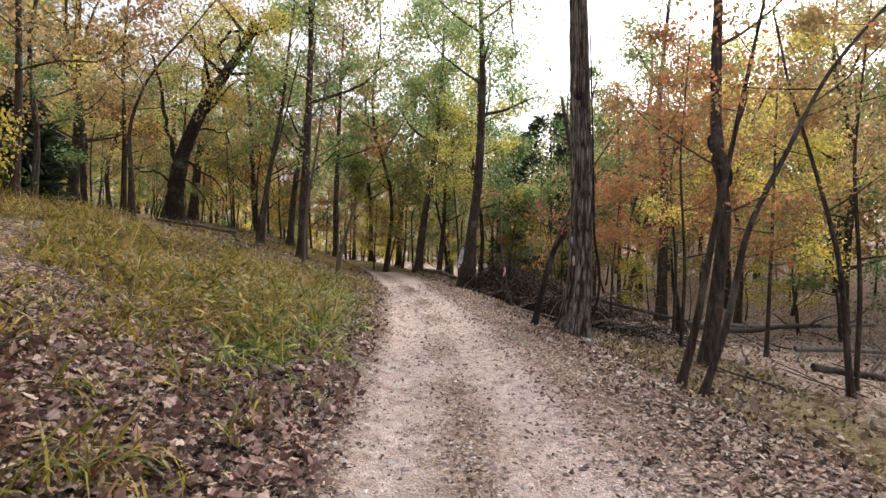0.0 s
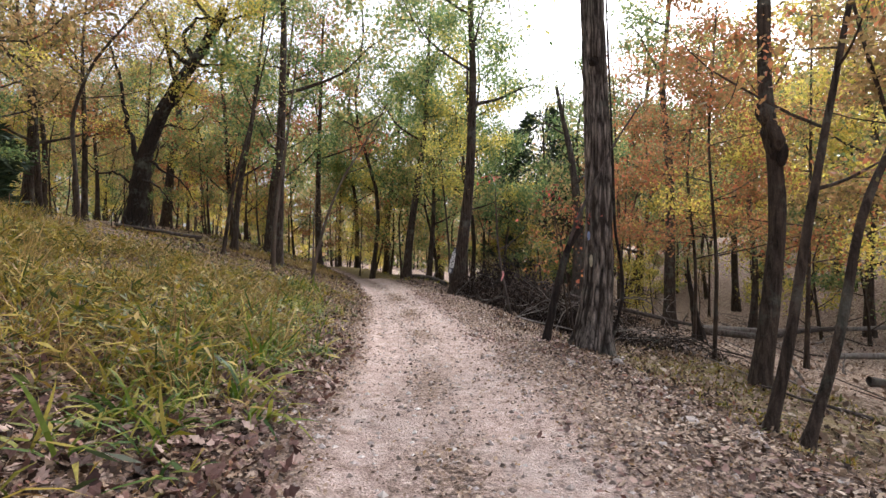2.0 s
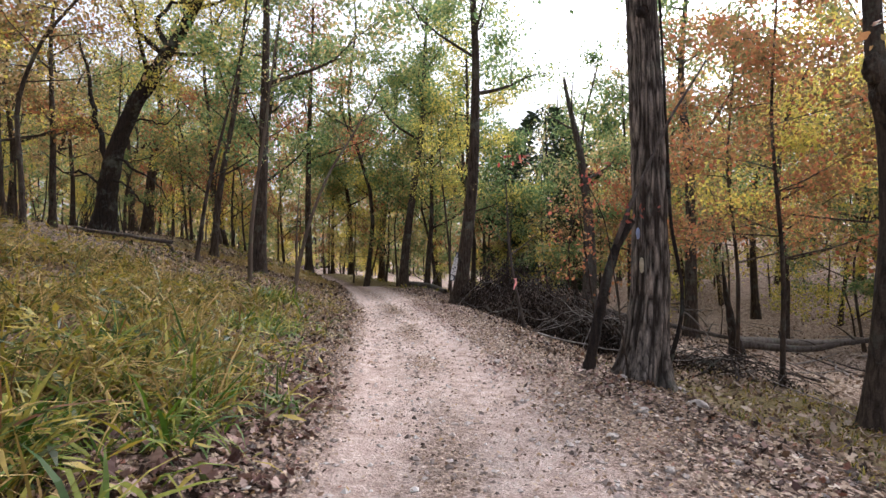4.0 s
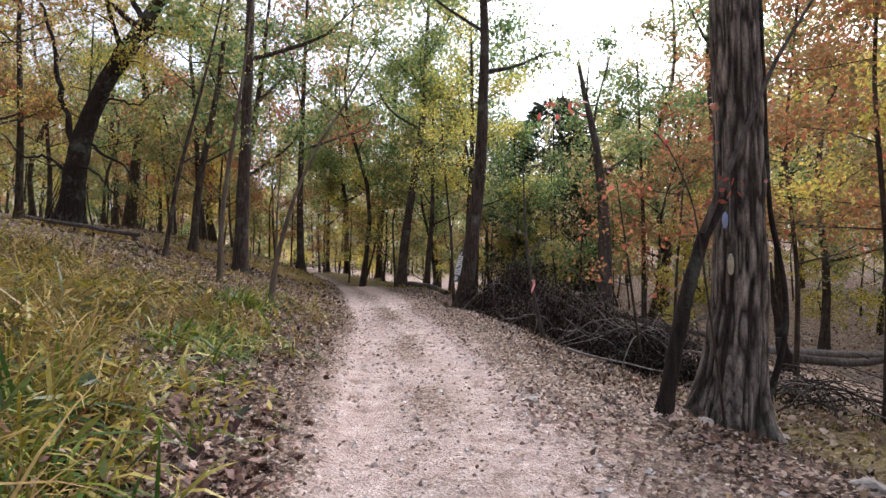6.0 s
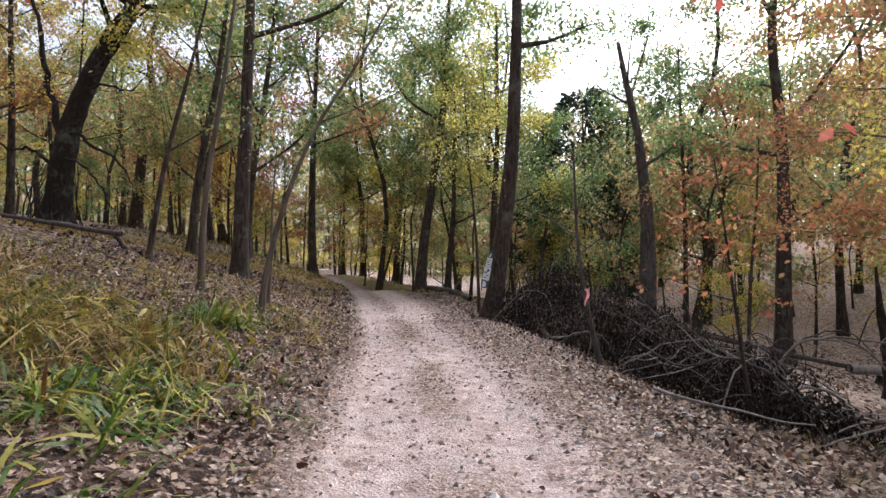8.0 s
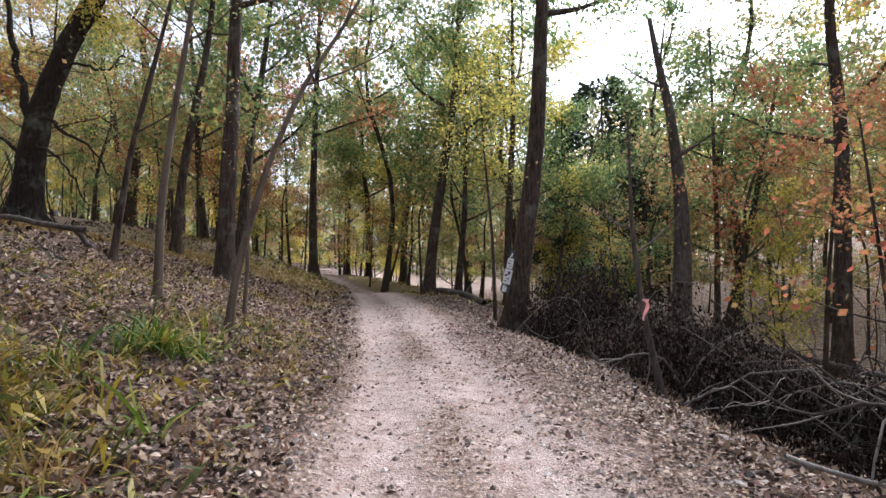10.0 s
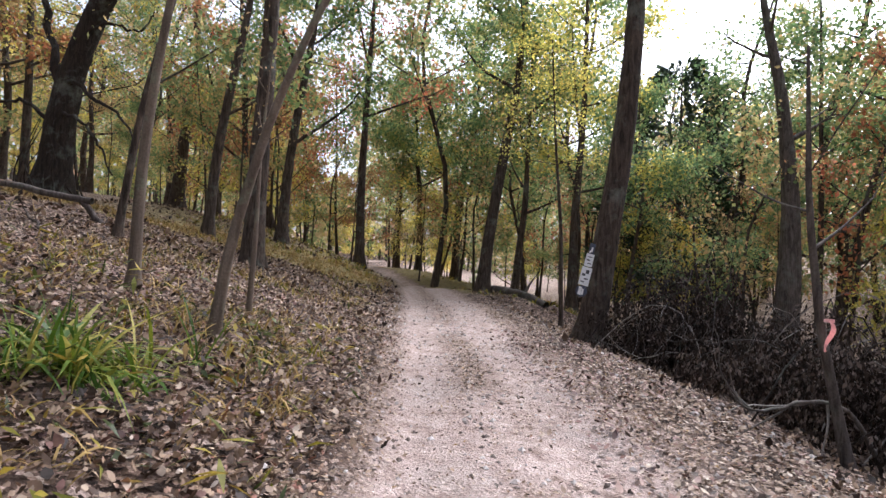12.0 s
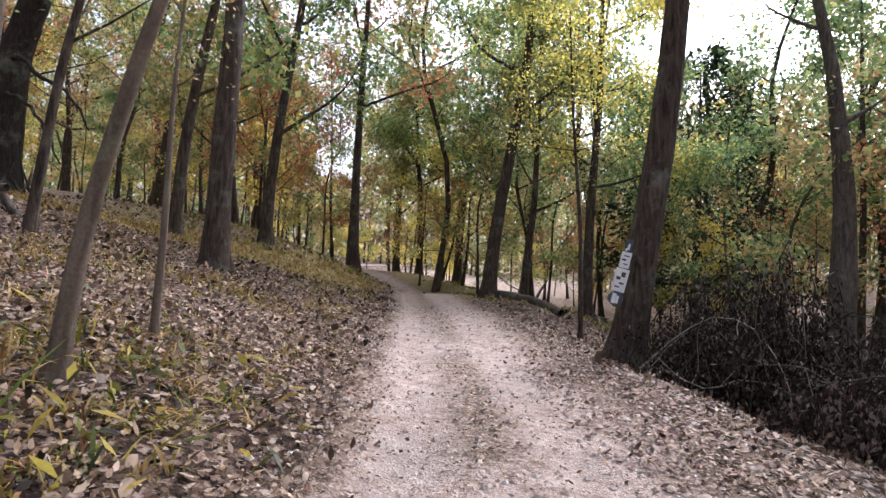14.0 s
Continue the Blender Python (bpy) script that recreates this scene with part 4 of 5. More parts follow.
def tall_place(x, y):
    s = x - road_x(y)
    if abs(x + 2) > 0.95 * y + 14 or -22 < x < -12 and 24 < y < 38:
        return False
    if y > 62 and -17 < x < 16 or open_sky(x, y):
        return False
    if y < 30:
        return -30 < s < -15 or 24 < s < 40
    return -28 < s < -7 or s > 6 and (s < 12 or s > 22) and s < 40 or y > 46 and 4 < abs(s) < 30


def low_place(x, y):
    s = x - road_x(y)
    if y > 64 and -16 < x < 14 or -21 < x < -12 and 24 < y < 37:
        return False
    if y < 33:
        return s < -13 or s > 11.5
    return s < -7 or s > 7.5 or y > 47 and abs(s) > 4


scatter([TALL[2], TALL[4], TALL[6], TALL[7]], 6, 3000, 2.6, (-17, 6, 46, 68), lambda x, y: abs(x - road_x(y)) > 2.5 and not open_sky(x, y), (0.8, 1.15), 8)
for k, x, y, sc in ((6, -4.4, 48.0, 1.55), (4, 3.8, 46.5, 1.5), (4, 1.6, 56.0, 1.6), (4, 5.4, 40.5, 0.85), (2, 11.0, 58.0, 0.9), (4, 7.2, 50.5, 1.15), (5, 20.0, 37.0, 1.0), (1, 16.0, 43.0, 1.05), (3, 24.5, 33.0, 0.95), (0, 11.2, 43.5, 0.95),
                    (3, -25.0, 39.0, 1.0), (3, -29.0, 31.0, 1.0), (1, -17.0, 53.0, 1.1), (3, -24.5, 52.0, 1.1), (3, -18.6, 25.5, 0.8), (5, -21.0, 33.0, 0.85)):
    copy_thing(TALL[k], pose(x, y, float(ground(x, y)) - 0.1, 0, 0, 57 * x) @ Matrix.Scale(sc, 4))
STANDING += [(o.location.x, o.location.y) for o in scene.objects if o.parent is None and o.name.startswith("tree")]
scatter(TALL, 7, 4000, 4.6, (-46, 50, -6, 78), tall_place, (0.8, 1.2), 70)
scatter([LOW[1], LOW[2], LOW[0]], 9, 3000, 1.6, (-19, 9, 45, 70), lambda x, y: abs(x - road_x(y)) > 2.5, (0.8, 1.4), 34)
scatter([LOW[3], LOW[0], LOW[2]], 10, 3000, 2.4, (4, 20, 36, 62), lambda x, y: 0.09 < x / y < 0.3 and (x - 10) ** 2 + (y - 47) ** 2 > 40, (0.8, 1.2), 10)
scatter([LOW[0], LOW[2], LOW[3]], 11, 3000, 2.6, (9, 26, 32, 52), lambda x, y: 0.22 < x / y < 0.5, (0.75, 1.3), 8)
scatter([TALL[3], TALL[1], TALL[5]], 12, 3000, 2.6, (9, 34, 19, 40), lambda x, y: 0.45 < x / y < 0.85, (0.7, 0.95), 2)
scatter(LOW, 8, 4000, 1.7, (-34, 36, 10, 76), low_place, (0.7, 1.25), 150)


def far_woods():
    """The woods that close the view all around."""
    rng = np.random.default_rng(12)
    n = 85000
    a = rng.uniform(0, 2 * np.pi, n)
    front = rng.uniform(0, 1, n) < 0.75
    a[front] = rng.uniform(radians(30), radians(150), front.sum())
    r = rng.uniform(85, 150, n)
    x, y = r * np.cos(a), 15 + r * np.sin(a)
    keep = ~((y > 60) & (y < 118) & (x > -18) & (x < 18))
    y[~keep] += 50
    top = 12 + 11 * vnoise(a * 14, r * 0.03, 3) + 5 * vnoise(a * 60, r * 0.1, 5)
    east = (x / np.maximum(y, 1) > 0.11) & (x / np.maximum(y, 1) < 0.21) & (y > 0)
    west = (x + 0.3 > -0.33 * (y - 8)) & (x + 0.3 < -0.26 * (y - 8)) & (y > 8)
    top = np.where(east, top * 0.85, np.where(west, top * 0.6, top + 3))
    z = ground(x, y) + top * rng.uniform(0, 1, n) ** 0.8
    ln = rng.uniform(0.45, 1.2, n)
    v, f = strips(np.stack((x, y, z), 1), rng.normal(0, 1, (n, 3)), rng.normal(0, 1, (n, 3)), ln, ln * 0.9, RHOMB, rng.uniform(-0.3, 0.3, n))
    tagged(new("far_woods", mesh_from("far_woods", v, f, M_FAR, False)), "distant autumn woods closing the view", "woods", kind="stuff")
    pieces = []
    for _ in range(420):
        b = rng.uniform(radians(25), radians(155))
        q = rng.uniform(80, 130)
        px, py = q * math.cos(b), 15 + q * math.sin(b)
        if 60 < py < 118 and -18 < px < 18:
            continue
        g, h, w = float(ground(px, py)), rng.uniform(7, 13), rng.normal(0, 0.5, 2)
        pieces.append(tube(np.array(((px, py, g - 0.3), (px + w[0] * 0.4, py, g + h / 2), (px + w[0], py + w[1], g + h))), (0.22, 0.16, 0.06), 5))
    tagged(new("far_trunks", mesh_from("far_trunks", *join(pieces), M_BARK)), "dark distant trunks", "woods", kind="stuff")


far_woods()


# ---- fallen wood ----
def stick(name, seed, a, b, r0, r1, mat, label, sag=0.15, twigs=3, category="branch", group="fallen branches"):
    """A fallen log or branch from a to b (x, y, height above the ground), with stubs of side branches."""
    rng = np.random.default_rng(seed)
    ln = math.hypot(b[0] - a[0], b[1] - a[1])
    pts = []
    for t in np.linspace(0, 1, 6):
        x, y = a[0] + (b[0] - a[0]) * t, a[1] + (b[1] - a[1]) * t
        pts.append((x - a[0] + rng.normal(0, 0.03 * ln), y - a[1] + rng.normal(0, 0.03 * ln), float(ground(x, y)) + a[2] + (b[2] - a[2]) * t - sag * math.sin(t * 3.14) * r0))
    z0 = float(ground(a[0], a[1]))
    root = thing(name, a[0], a[1], z0, label, category, group)
    p = resample(np.array(pts) - (0, 0, z0), 22)
    stem = child("stem", mesh_from("stem", *tube(p, np.linspace(r0, r1, 22), 14 if r0 > 0.08 else 7, rng, 0.1), mat), root)
    for _ in range(twigs):
        i = int(rng.integers(5, 20))
        d = rng.normal(0, 1, 3) * (1, 1, 0.5) + (0, 0, 0.6)
        q = resample((p[i], p[i] + d * 0.12 * ln * 0.5 + (0, 0, 0.1), p[i] + d * 0.12 * ln), 5)
        child("twig", mesh_from("twig", *tube(q, np.linspace(r1 * 0.6, r1 * 0.15, 5), 5), mat), stem)
    return root


stick("log", 201, (-9.3, 25.2, 0.4), (-12.4, 24.6, 0.2), 0.075, 0.05, M_DEAD, "dark fallen log propped on the leafy bank", category="log", group="fallen logs", twigs=2)
stick("log", 202, (-9.0, 25.3, 0.0), (-9.4, 25.1, 0.45), 0.07, 0.06, M_DEAD, "short dark stump of a log", category="log", group="fallen logs", twigs=0)
stick("log", 203, (-0.75, 39.6, 0.18), (1.3, 34.6, 0.12), 0.17, 0.12, M_DEAD, "mossy log lying along the track's edge", category="log", group="fallen logs", twigs=1)
stick("log", 204, (12.2, 26.5, 0.3), (20.5, 25.0, 0.5), 0.14, 0.08, M_PALE_WOOD, "pale fallen log across the creek bottom", category="log", group="fallen logs")
stick("log", 205, (11.0, 23.2, 0.35), (17.5, 24.5, 0.6), 0.14, 0.07, M_DEAD, "dark fallen limb in the creek bottom", category="log", group="fallen logs")
stick("log", 206, (13.5, 20.5, 0.2), (19.5, 19.5, 0.4), 0.11, 0.06, M_PALE_WOOD, "pale fallen log across the creek bottom", category="log", group="fallen logs")
stick("log", 207, (6.8, 29.5, 0.9), (13.0, 27.0, 0.3), 0.12, 0.07, M_DEAD, "fallen trunk running into the brush", category="log", group="fallen logs")
stick("log", 208, (10.5, 15.2, 0.12), (15.5, 13.0, 0.2), 0.1, 0.07, M_DEAD, "fallen limb below the slope", category="log", group="fallen logs")
rng = np.random.default_rng(77)
for k in range(70):
    x, y = rng.uniform(5.2, 21), rng.uniform(9.5, 33)
    a, ln = rng.uniform(0, 3.14), rng.uniform(0.9, 3.2)
    r = rng.uniform(0.012, 0.04)
    stick("fallen_branch", 300 + k, (x, y, r), (x + ln * math.cos(a), y + ln * math.sin(a), r + rng.uniform(0, 0.5)), r, r * 0.4, M_DEAD if k % 3 else M_PALE_WOOD, "grey dead branch lying among leaves" if k % 3 == 0 else "dark dead branch lying among leaves", twigs=2)
stick("fallen_branch", 401, (3.25, 13.4, 0.03), (4.0, 12.9, 0.06), 0.018, 0.008, M_PALE_WOOD, "thin pale branch at the foot of the oak", twigs=1)
stick("fallen_branch", 402, (2.4, 16.6, 0.1), (4.2, 16.1, 0.25), 0.022, 0.01, M_PALE_WOOD, "thin pale branch on the slope", twigs=3)
stick("fallen_branch", 403, (-7.6, 22.2, 0.05), (-9.0, 23.4, 0.15), 0.03, 0.015, M_DEAD, "dark branch on the leafy bank", twigs=2)


def brush(seed, cx, cy, rx, ry, height, stems, leaves, label):
    """A heap of dead branches and vines hung with withered leaves."""
    rng = np.random.default_rng(seed)
    z0 = float(ground(cx, cy))
    root = thing("brush_pile", cx, cy, z0, label, "brush pile", "brush piles")
    knots = []
    for k in range(stems):
        a, q = rng.uniform(0, 6.283), rng.uniform(0, 1) ** 0.6
        x, y = math.cos(a) * rx * q, math.sin(a) * ry * q
        h = height * (1 - 0.55 * q * q) * rng.uniform(0.5, 1.15)
        d = rng.normal(0, 1, 2)
        d = d / np.linalg.norm(d) * rng.uniform(0.5, 1.3)
        g = [float(ground(cx + x + d[0] * t, cy + y + d[1] * t)) - z0 for t in (-1, 0, 1)]
        pts = ((x - d[0], y - d[1], g[0]), (x - d[0] * 0.4, y - d[1] * 0.4, g[1] + h * 0.75), (x + d[0] * 0.2, y + d[1] * 0.2, g[1] + h), (x + d[0], y + d[1], g[2] + h * rng.uniform(0.1, 0.7)))
        p = resample(pts, 10) + rng.normal(0, 0.02, (10, 3))
        r = rng.uniform(0.005, 0.016)
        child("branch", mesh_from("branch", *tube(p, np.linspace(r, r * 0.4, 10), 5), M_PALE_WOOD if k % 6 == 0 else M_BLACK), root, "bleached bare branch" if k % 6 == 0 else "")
        knots.append(p[2:])
    c = np.concatenate(knots)
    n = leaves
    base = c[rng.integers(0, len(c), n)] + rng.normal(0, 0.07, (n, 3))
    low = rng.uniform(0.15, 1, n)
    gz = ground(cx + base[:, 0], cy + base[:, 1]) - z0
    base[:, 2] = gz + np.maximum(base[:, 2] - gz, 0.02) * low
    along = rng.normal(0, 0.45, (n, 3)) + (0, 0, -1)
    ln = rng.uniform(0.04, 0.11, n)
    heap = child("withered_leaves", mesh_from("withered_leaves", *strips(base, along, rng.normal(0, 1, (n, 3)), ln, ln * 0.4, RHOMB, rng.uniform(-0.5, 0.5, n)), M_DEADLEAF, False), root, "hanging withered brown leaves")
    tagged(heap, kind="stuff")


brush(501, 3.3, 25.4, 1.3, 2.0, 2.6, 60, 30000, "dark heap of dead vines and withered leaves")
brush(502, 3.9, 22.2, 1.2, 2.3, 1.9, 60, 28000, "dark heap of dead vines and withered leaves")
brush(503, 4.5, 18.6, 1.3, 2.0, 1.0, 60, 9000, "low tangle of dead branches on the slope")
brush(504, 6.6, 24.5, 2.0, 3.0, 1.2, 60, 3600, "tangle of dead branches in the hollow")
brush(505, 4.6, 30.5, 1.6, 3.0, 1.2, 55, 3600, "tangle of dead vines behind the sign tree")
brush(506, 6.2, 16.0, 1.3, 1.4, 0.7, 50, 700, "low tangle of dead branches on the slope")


def bare_branch(seed, x, y, ln, az, height, r):
    """A bleached dead branch that arches out of the brush, forked twice."""
    rng = np.random.default_rng(seed)
    z0 = float(ground(x, y))
    root = thing("fallen_branch", x, y, z0, "bleached forked dead branch arching out of the brush", "branch", "fallen branches")
    d = np.array((math.cos(az), math.sin(az), 0))
    end = d * ln
    end[2] = float(ground(x + end[0], y + end[1])) - z0 + height * rng.uniform(0.2, 0.8)
    p = resample(((0, 0, 0), d * ln * 0.2 + (0, 0, height * 0.8), d * ln * 0.45 + (0, 0, height) + rng.normal(0, 0.08, 3), d * ln * 0.75 + (0, 0, height * 0.9) + rng.normal(0, 0.12, 3), end), 20) + rng.normal(0, 0.012, (20, 3))
    stem = child("stem", mesh_from("stem", *tube(p, np.linspace(r, r * 0.4, 20), 7, rng, 0.08), M_PALE_WOOD if seed % 3 == 0 else M_DEAD), root)
    for k in range(6):
        i = int(rng.integers(5, 19))
        e = d * rng.uniform(0.1, 0.5) + rng.normal(0, 0.28, 3) + (0, 0, rng.uniform(-0.2, 0.4))
        q = resample((p[i], p[i] + e * 0.5 + rng.normal(0, 0.06, 3), p[i] + e, p[i] + e * 1.25 + (0, 0, rng.uniform(-0.2, 0.1))), 8)
        child("twig", mesh_from("twig", *tube(q, np.linspace(r * 0.45, r * 0.15, 8), 5, rng, 0.06), M_PALE_WOOD if k % 2 else M_DEAD), stem)


rng = np.random.default_rng(91)
for k in range(26):
    y = rng.uniform(16.5, 27)
    bare_branch(600 + k, 3.1 + rng.uniform(0, 2.6) + 0.05 * (20 - y), y, rng.uniform(1.1, 2.4), rng.uniform(-0.9, 0.9) + (3.14 if k % 2 else 0) * 0.8, rng.uniform(0.4, 1.3), rng.uniform(0.012, 0.032) if y < 22 else 0.012)


# ---- trail signs and ribbon ----
def sign(name, x, y, z, w, h, mat, label, round_=False, bars=()):
    """A small plate fixed to the leaning trunk, with plain bars for its worn lettering."""
    root = thing(name, x, y, z, label, "sign", "trail signs")
    root.rotation_euler = (0, radians(13), radians(-30))
    bm = bmesh.new()
    if round_:
        bmesh.ops.create_cone(bm, cap_ends=True, segments=28, radius1=w / 2, radius2=w / 2, depth=0.012)
        bmesh.ops.rotate(bm, cent=(0, 0, 0), matrix=Matrix.Rotation(radians(90), 3, "X"), verts=bm.verts)
    else:
        bmesh.ops.create_cube(bm, size=1)
        bmesh.ops.scale(bm, vec=(w, 0.012, h), verts=bm.verts)
    bmesh.ops.bevel(bm, geom=bm.edges[:], offset=0.003, segments=2, affect="EDGES")
    plate = part("plate", bm, mat, root)
    for bx, bz, bw, bh, bmt in bars:
        bm = bmesh.new()
        bmesh.ops.create_cube(bm, size=1)
        bmesh.ops.scale(bm, vec=(bw, 0.003, bh), verts=bm.verts)
        bmesh.ops.translate(bm, vec=(bx, -0.009, bz), verts=bm.verts)
        part("lettering", bm, bmt, plate)


SX, SY, SZ = 1.13, 26.16, float(ground(1.35, 26.5)) + 0.12
sign("trail_sign", SX + 0.2, SY, SZ + 1.93, 0.12, 0.22, M_NAVY, "small dark trail marker plate", bars=((0.01, -0.02, 0.035, 0.1, M_WHITE), (-0.02, -0.07, 0.03, 0.05, M_WHITE)))
sign("trail_sign", SX + 0.15, SY, SZ + 1.69, 0.17, 0.27, M_WHITE, "worn white trail sign plate", bars=((0.01, 0.07, 0.09, 0.018, M_INK), (-0.02, 0.0, 0.07, 0.03, M_INK), (0.02, -0.07, 0.08, 0.018, M_INK)))
sign("trail_sign", SX + 0.08, SY, SZ + 1.35, 0.22, 0.39, M_WHITE, "worn white trail sign with faded lettering", bars=((0.03, 0.1, 0.07, 0.08, M_INK), (-0.04, 0.03, 0.07, 0.05, M_INK), (0.03, -0.05, 0.08, 0.03, M_INK), (-0.03, -0.12, 0.08, 0.025, M_INK)))
sign("trail_sign", SX + 0.01, SY, SZ + 1.04, 0.25, 0.25, M_NAVY, "round dark blue trail marker", True, ((-0.03, 0, 0.07, 0.17, M_WHITE), (0.03, -0.01, 0.04, 0.13, M_WHITE)))

rib = thing("ribbon", 2.55, 20.1, float(ground(2.75, 20.3)) + 1.25, "pink flagging ribbon tied on a sapling", "ribbon")
bm = bmesh.new()
rows = []
for k in range(9):
    t = k / 8
    c = Vector((0.03 * math.sin(t * 5), -0.05 - 0.02 * math.cos(t * 4), 0.15 - 0.3 * t))
    w = 0.028 * (0.6 + 0.5 * math.sin(3.1 * min(1, t + 0.12)))
    rows.append((bm.verts.new(c - Vector((w, 0.01 * math.sin(t * 9), 0))), bm.verts.new(c + Vector((w, 0.015, 0)))))
for a, b in zip(rows, rows[1:]):
    bm.faces.new((a[0], a[1], b[1], b[0]))
bmesh.ops.solidify(bm, geom=bm.faces[:], thickness=0.003)
part("strip", bm, M_PINK, rib)
bm = bmesh.new()
bmesh.ops.create_cone(bm, segments=16, radius1=0.045, radius2=0.045, depth=0.03)
bmesh.ops.translate(bm, vec=(0.02, 0.0, 0.15), verts=bm.verts)
part("loop", bm, M_PINK, rib)


# ---- stones ----
def stone(seed, x, y, size, label):
    bm = bmesh.new()
    bmesh.ops.create_icosphere(bm, subdivisions=3, radius=size)
    o = Vector((seed * 3.1, seed * 1.7, 0))
    for q in bm.verts:
        q.co *= 1 + 0.35 * noise.noise(q.co / size * 1.3 + o) + 0.1 * noise.noise(q.co / size * 4 + o)
        q.co.z *= 0.55
    ob = tagged(part("stone", bm, M_ROCK), label, "stone", "roadside stones")
    ob.location = (x, y, float(surface(np.array(x), np.array(y))) + size * 0.1)


rng = np.random.default_rng(15)
for k, (x, y, s) in enumerate(((1.05, 12.8, 0.07), (1.15, 13.0, 0.05), (3.9, 13.2, 0.12), (2.9, 12.9, 0.09), (1.5, 9.3, 0.06), (3.1, 11.0, 0.11), (2.2, 10.4, 0.07), (2.4, 15.6, 0.07), (1.75, 14.7, 0.06), (1.9, 6.6, 0.07), (2.6, 7.6, 0.09))):
    stone(k, x, y, s, "weathered grey stone on the track's shoulder")
for k in range(40):
    y = rng.uniform(3, 24)
    x = float(road_x(y)) + rng.uniform(1.2, 3.0)
    stone(20 + k, x, y, rng.uniform(0.025, 0.06), "small pale stone on the track's shoulder")


def gravel():
    """Loose chips on the track and its shoulders."""
    rng = np.random.default_rng(16)
    n = 15000
    y = 1.5 + 32 * rng.uniform(0, 1, n) ** 1.4
    s = rng.uniform(-1.5, 3.2, n)
    x = road_x(y) + s
    keep = rng.uniform(0, 1, n) < np.where(s > 1.3, 0.45, np.where(np.abs(np.abs(s) - 0.6) < 0.3, 0.5, 1.0))
    x, y = x[keep], y[keep]
    n = len(x)
    r = 0.007 + 0.03 * rng.uniform(0, 1, n) ** 3
    o = np.array(((1, 0, 0), (-1, 0, 0), (0, 1, 0), (0, -1, 0), (0, 0, 0.7), (0, 0, -0.7)))
    a = rng.uniform(0, 6.283, n)
    p = o[None] * rng.uniform(0.6, 1.4, (n, 6, 1)) * r[:, None, None]
    c, s2 = np.cos(a)[:, None], np.sin(a)[:, None]
    p = np.stack((p[..., 0] * c - p[..., 1] * s2, p[..., 0] * s2 + p[..., 1] * c, p[..., 2]), -1)
    p += np.stack((x, y, surface(x, y) + r * 0.15), 1)[:, None]
    tri = np.array(((0, 2, 4), (2, 1, 4), (1, 3, 4), (3, 0, 4), (2, 0, 5), (1, 2, 5), (3, 1, 5), (0, 3, 5)))
    f = (np.arange(n)[:, None, None] * 6 + tri).reshape(-1, 3)
    tagged(new("gravel", mesh_from("gravel", p.reshape(-1, 3), f, M_STONE, False)), "loose pale limestone chips on the track", "gravel", kind="stuff")


gravel()


# ---- fallen leaves ----
def litter(name, seed, n, region, dens, size, profile, mat, label, tilt=0.6, slim=1.0):
    rng = np.random.default_rng(seed)
    x0, x1, y0, y1 = region
    s, y = rng.uniform(x0, x1, n), y0 + (y1 - y0) * rng.uniform(0, 1, n) ** 1.2
    x = s + road_x(y)
    keep = rng.uniform(0, 1, n) < dens(x, y, s)
    x, y = x[keep], y[keep]
    n = len(x)
    a, e = rng.uniform(0, 6.283, n), rng.normal(0, tilt, n)
    along = np.stack((np.cos(a), np.sin(a), e), 1)
    side = np.stack((np.sin(a), -np.cos(a), rng.normal(0, 1.4 * tilt, n)), 1)
    ln = size * rng.uniform(0.55, 1.3, n)
    base = np.stack((x, y, surface(x, y) + 0.008 + 0.03 * rng.uniform(0, 1, n)), 1)
    v, f = strips(base, along, side, ln, ln * slim * rng.uniform(0.45, 0.85, n), profile, rng.uniform(-0.2, 0.6, n))
    tagged(new(name, mesh_from(name, v, f, mat, False)), label, "leaf litter", kind="stuff")


def off_track(x, y, s):
    d = 0.02 + 0.2 * np.exp(-((s - 0.05) / 0.2) ** 2) + 0.9 * smooth(0.95, 1.5, np.abs(s))
    d = np.where((s > 0.2) & (y > 10), 0.02 + 0.8 * smooth(0.75, 1.25, s), d)
    d = d * np.where((s > -0.95) & (s < 1.9), 0.02, np.where((s > 0.3) & (s < 2.3), 0.2, 1.0)) * (1 - 0.6 * smooth(3.4, 4.4, s) * (1 - smooth(12, 18, y)))
    return np.clip(d * (0.3 + 1.1 * vnoise(x * 1.1, y * 1.1, 9)) * (1 - 0.9 * brow(x, y)), 0, 1)


litter("leaf_litter", 31, 52000, (-6.5, 6.0, 1.2, 19), off_track, 0.062, LOBED, M_LITTER, "curled brown oak leaves carpeting the ground")
litter("leaf_litter", 32, 34000, (-8, 6.0, 14, 33), off_track, 0.066, OVAL, M_LITTER, "curled brown leaves carpeting the bank")
litter("leaf_litter", 39, 13000, (-8, -1.1, 14, 31), off_track, 0.058, OVAL, M_PALELITTER, "bleached curled leaves scattered over the bank")
litter("leaf_litter", 40, 7000, (-6.5, -0.9, 3, 27), lambda x, y, s: np.clip(1.6 * vnoise(x * 0.7, y * 0.7, 33) - 0.4, 0, 1), 0.06, OVAL, M_REDLITTER, "dull reddish leaves among the brown ones")
litter("leaf_litter", 33, 16000, (-14, 16, 24, 46), off_track, 0.13, DIAMOND, M_LITTER, "brown leaves carpeting the forest floor")
litter("leaf_litter", 34, 17000, (4, 24, 6, 34), lambda x, y, s: 0.8 + 0 * x, 0.12, DIAMOND, M_PALELITTER, "brown leaves on the creek bottom")
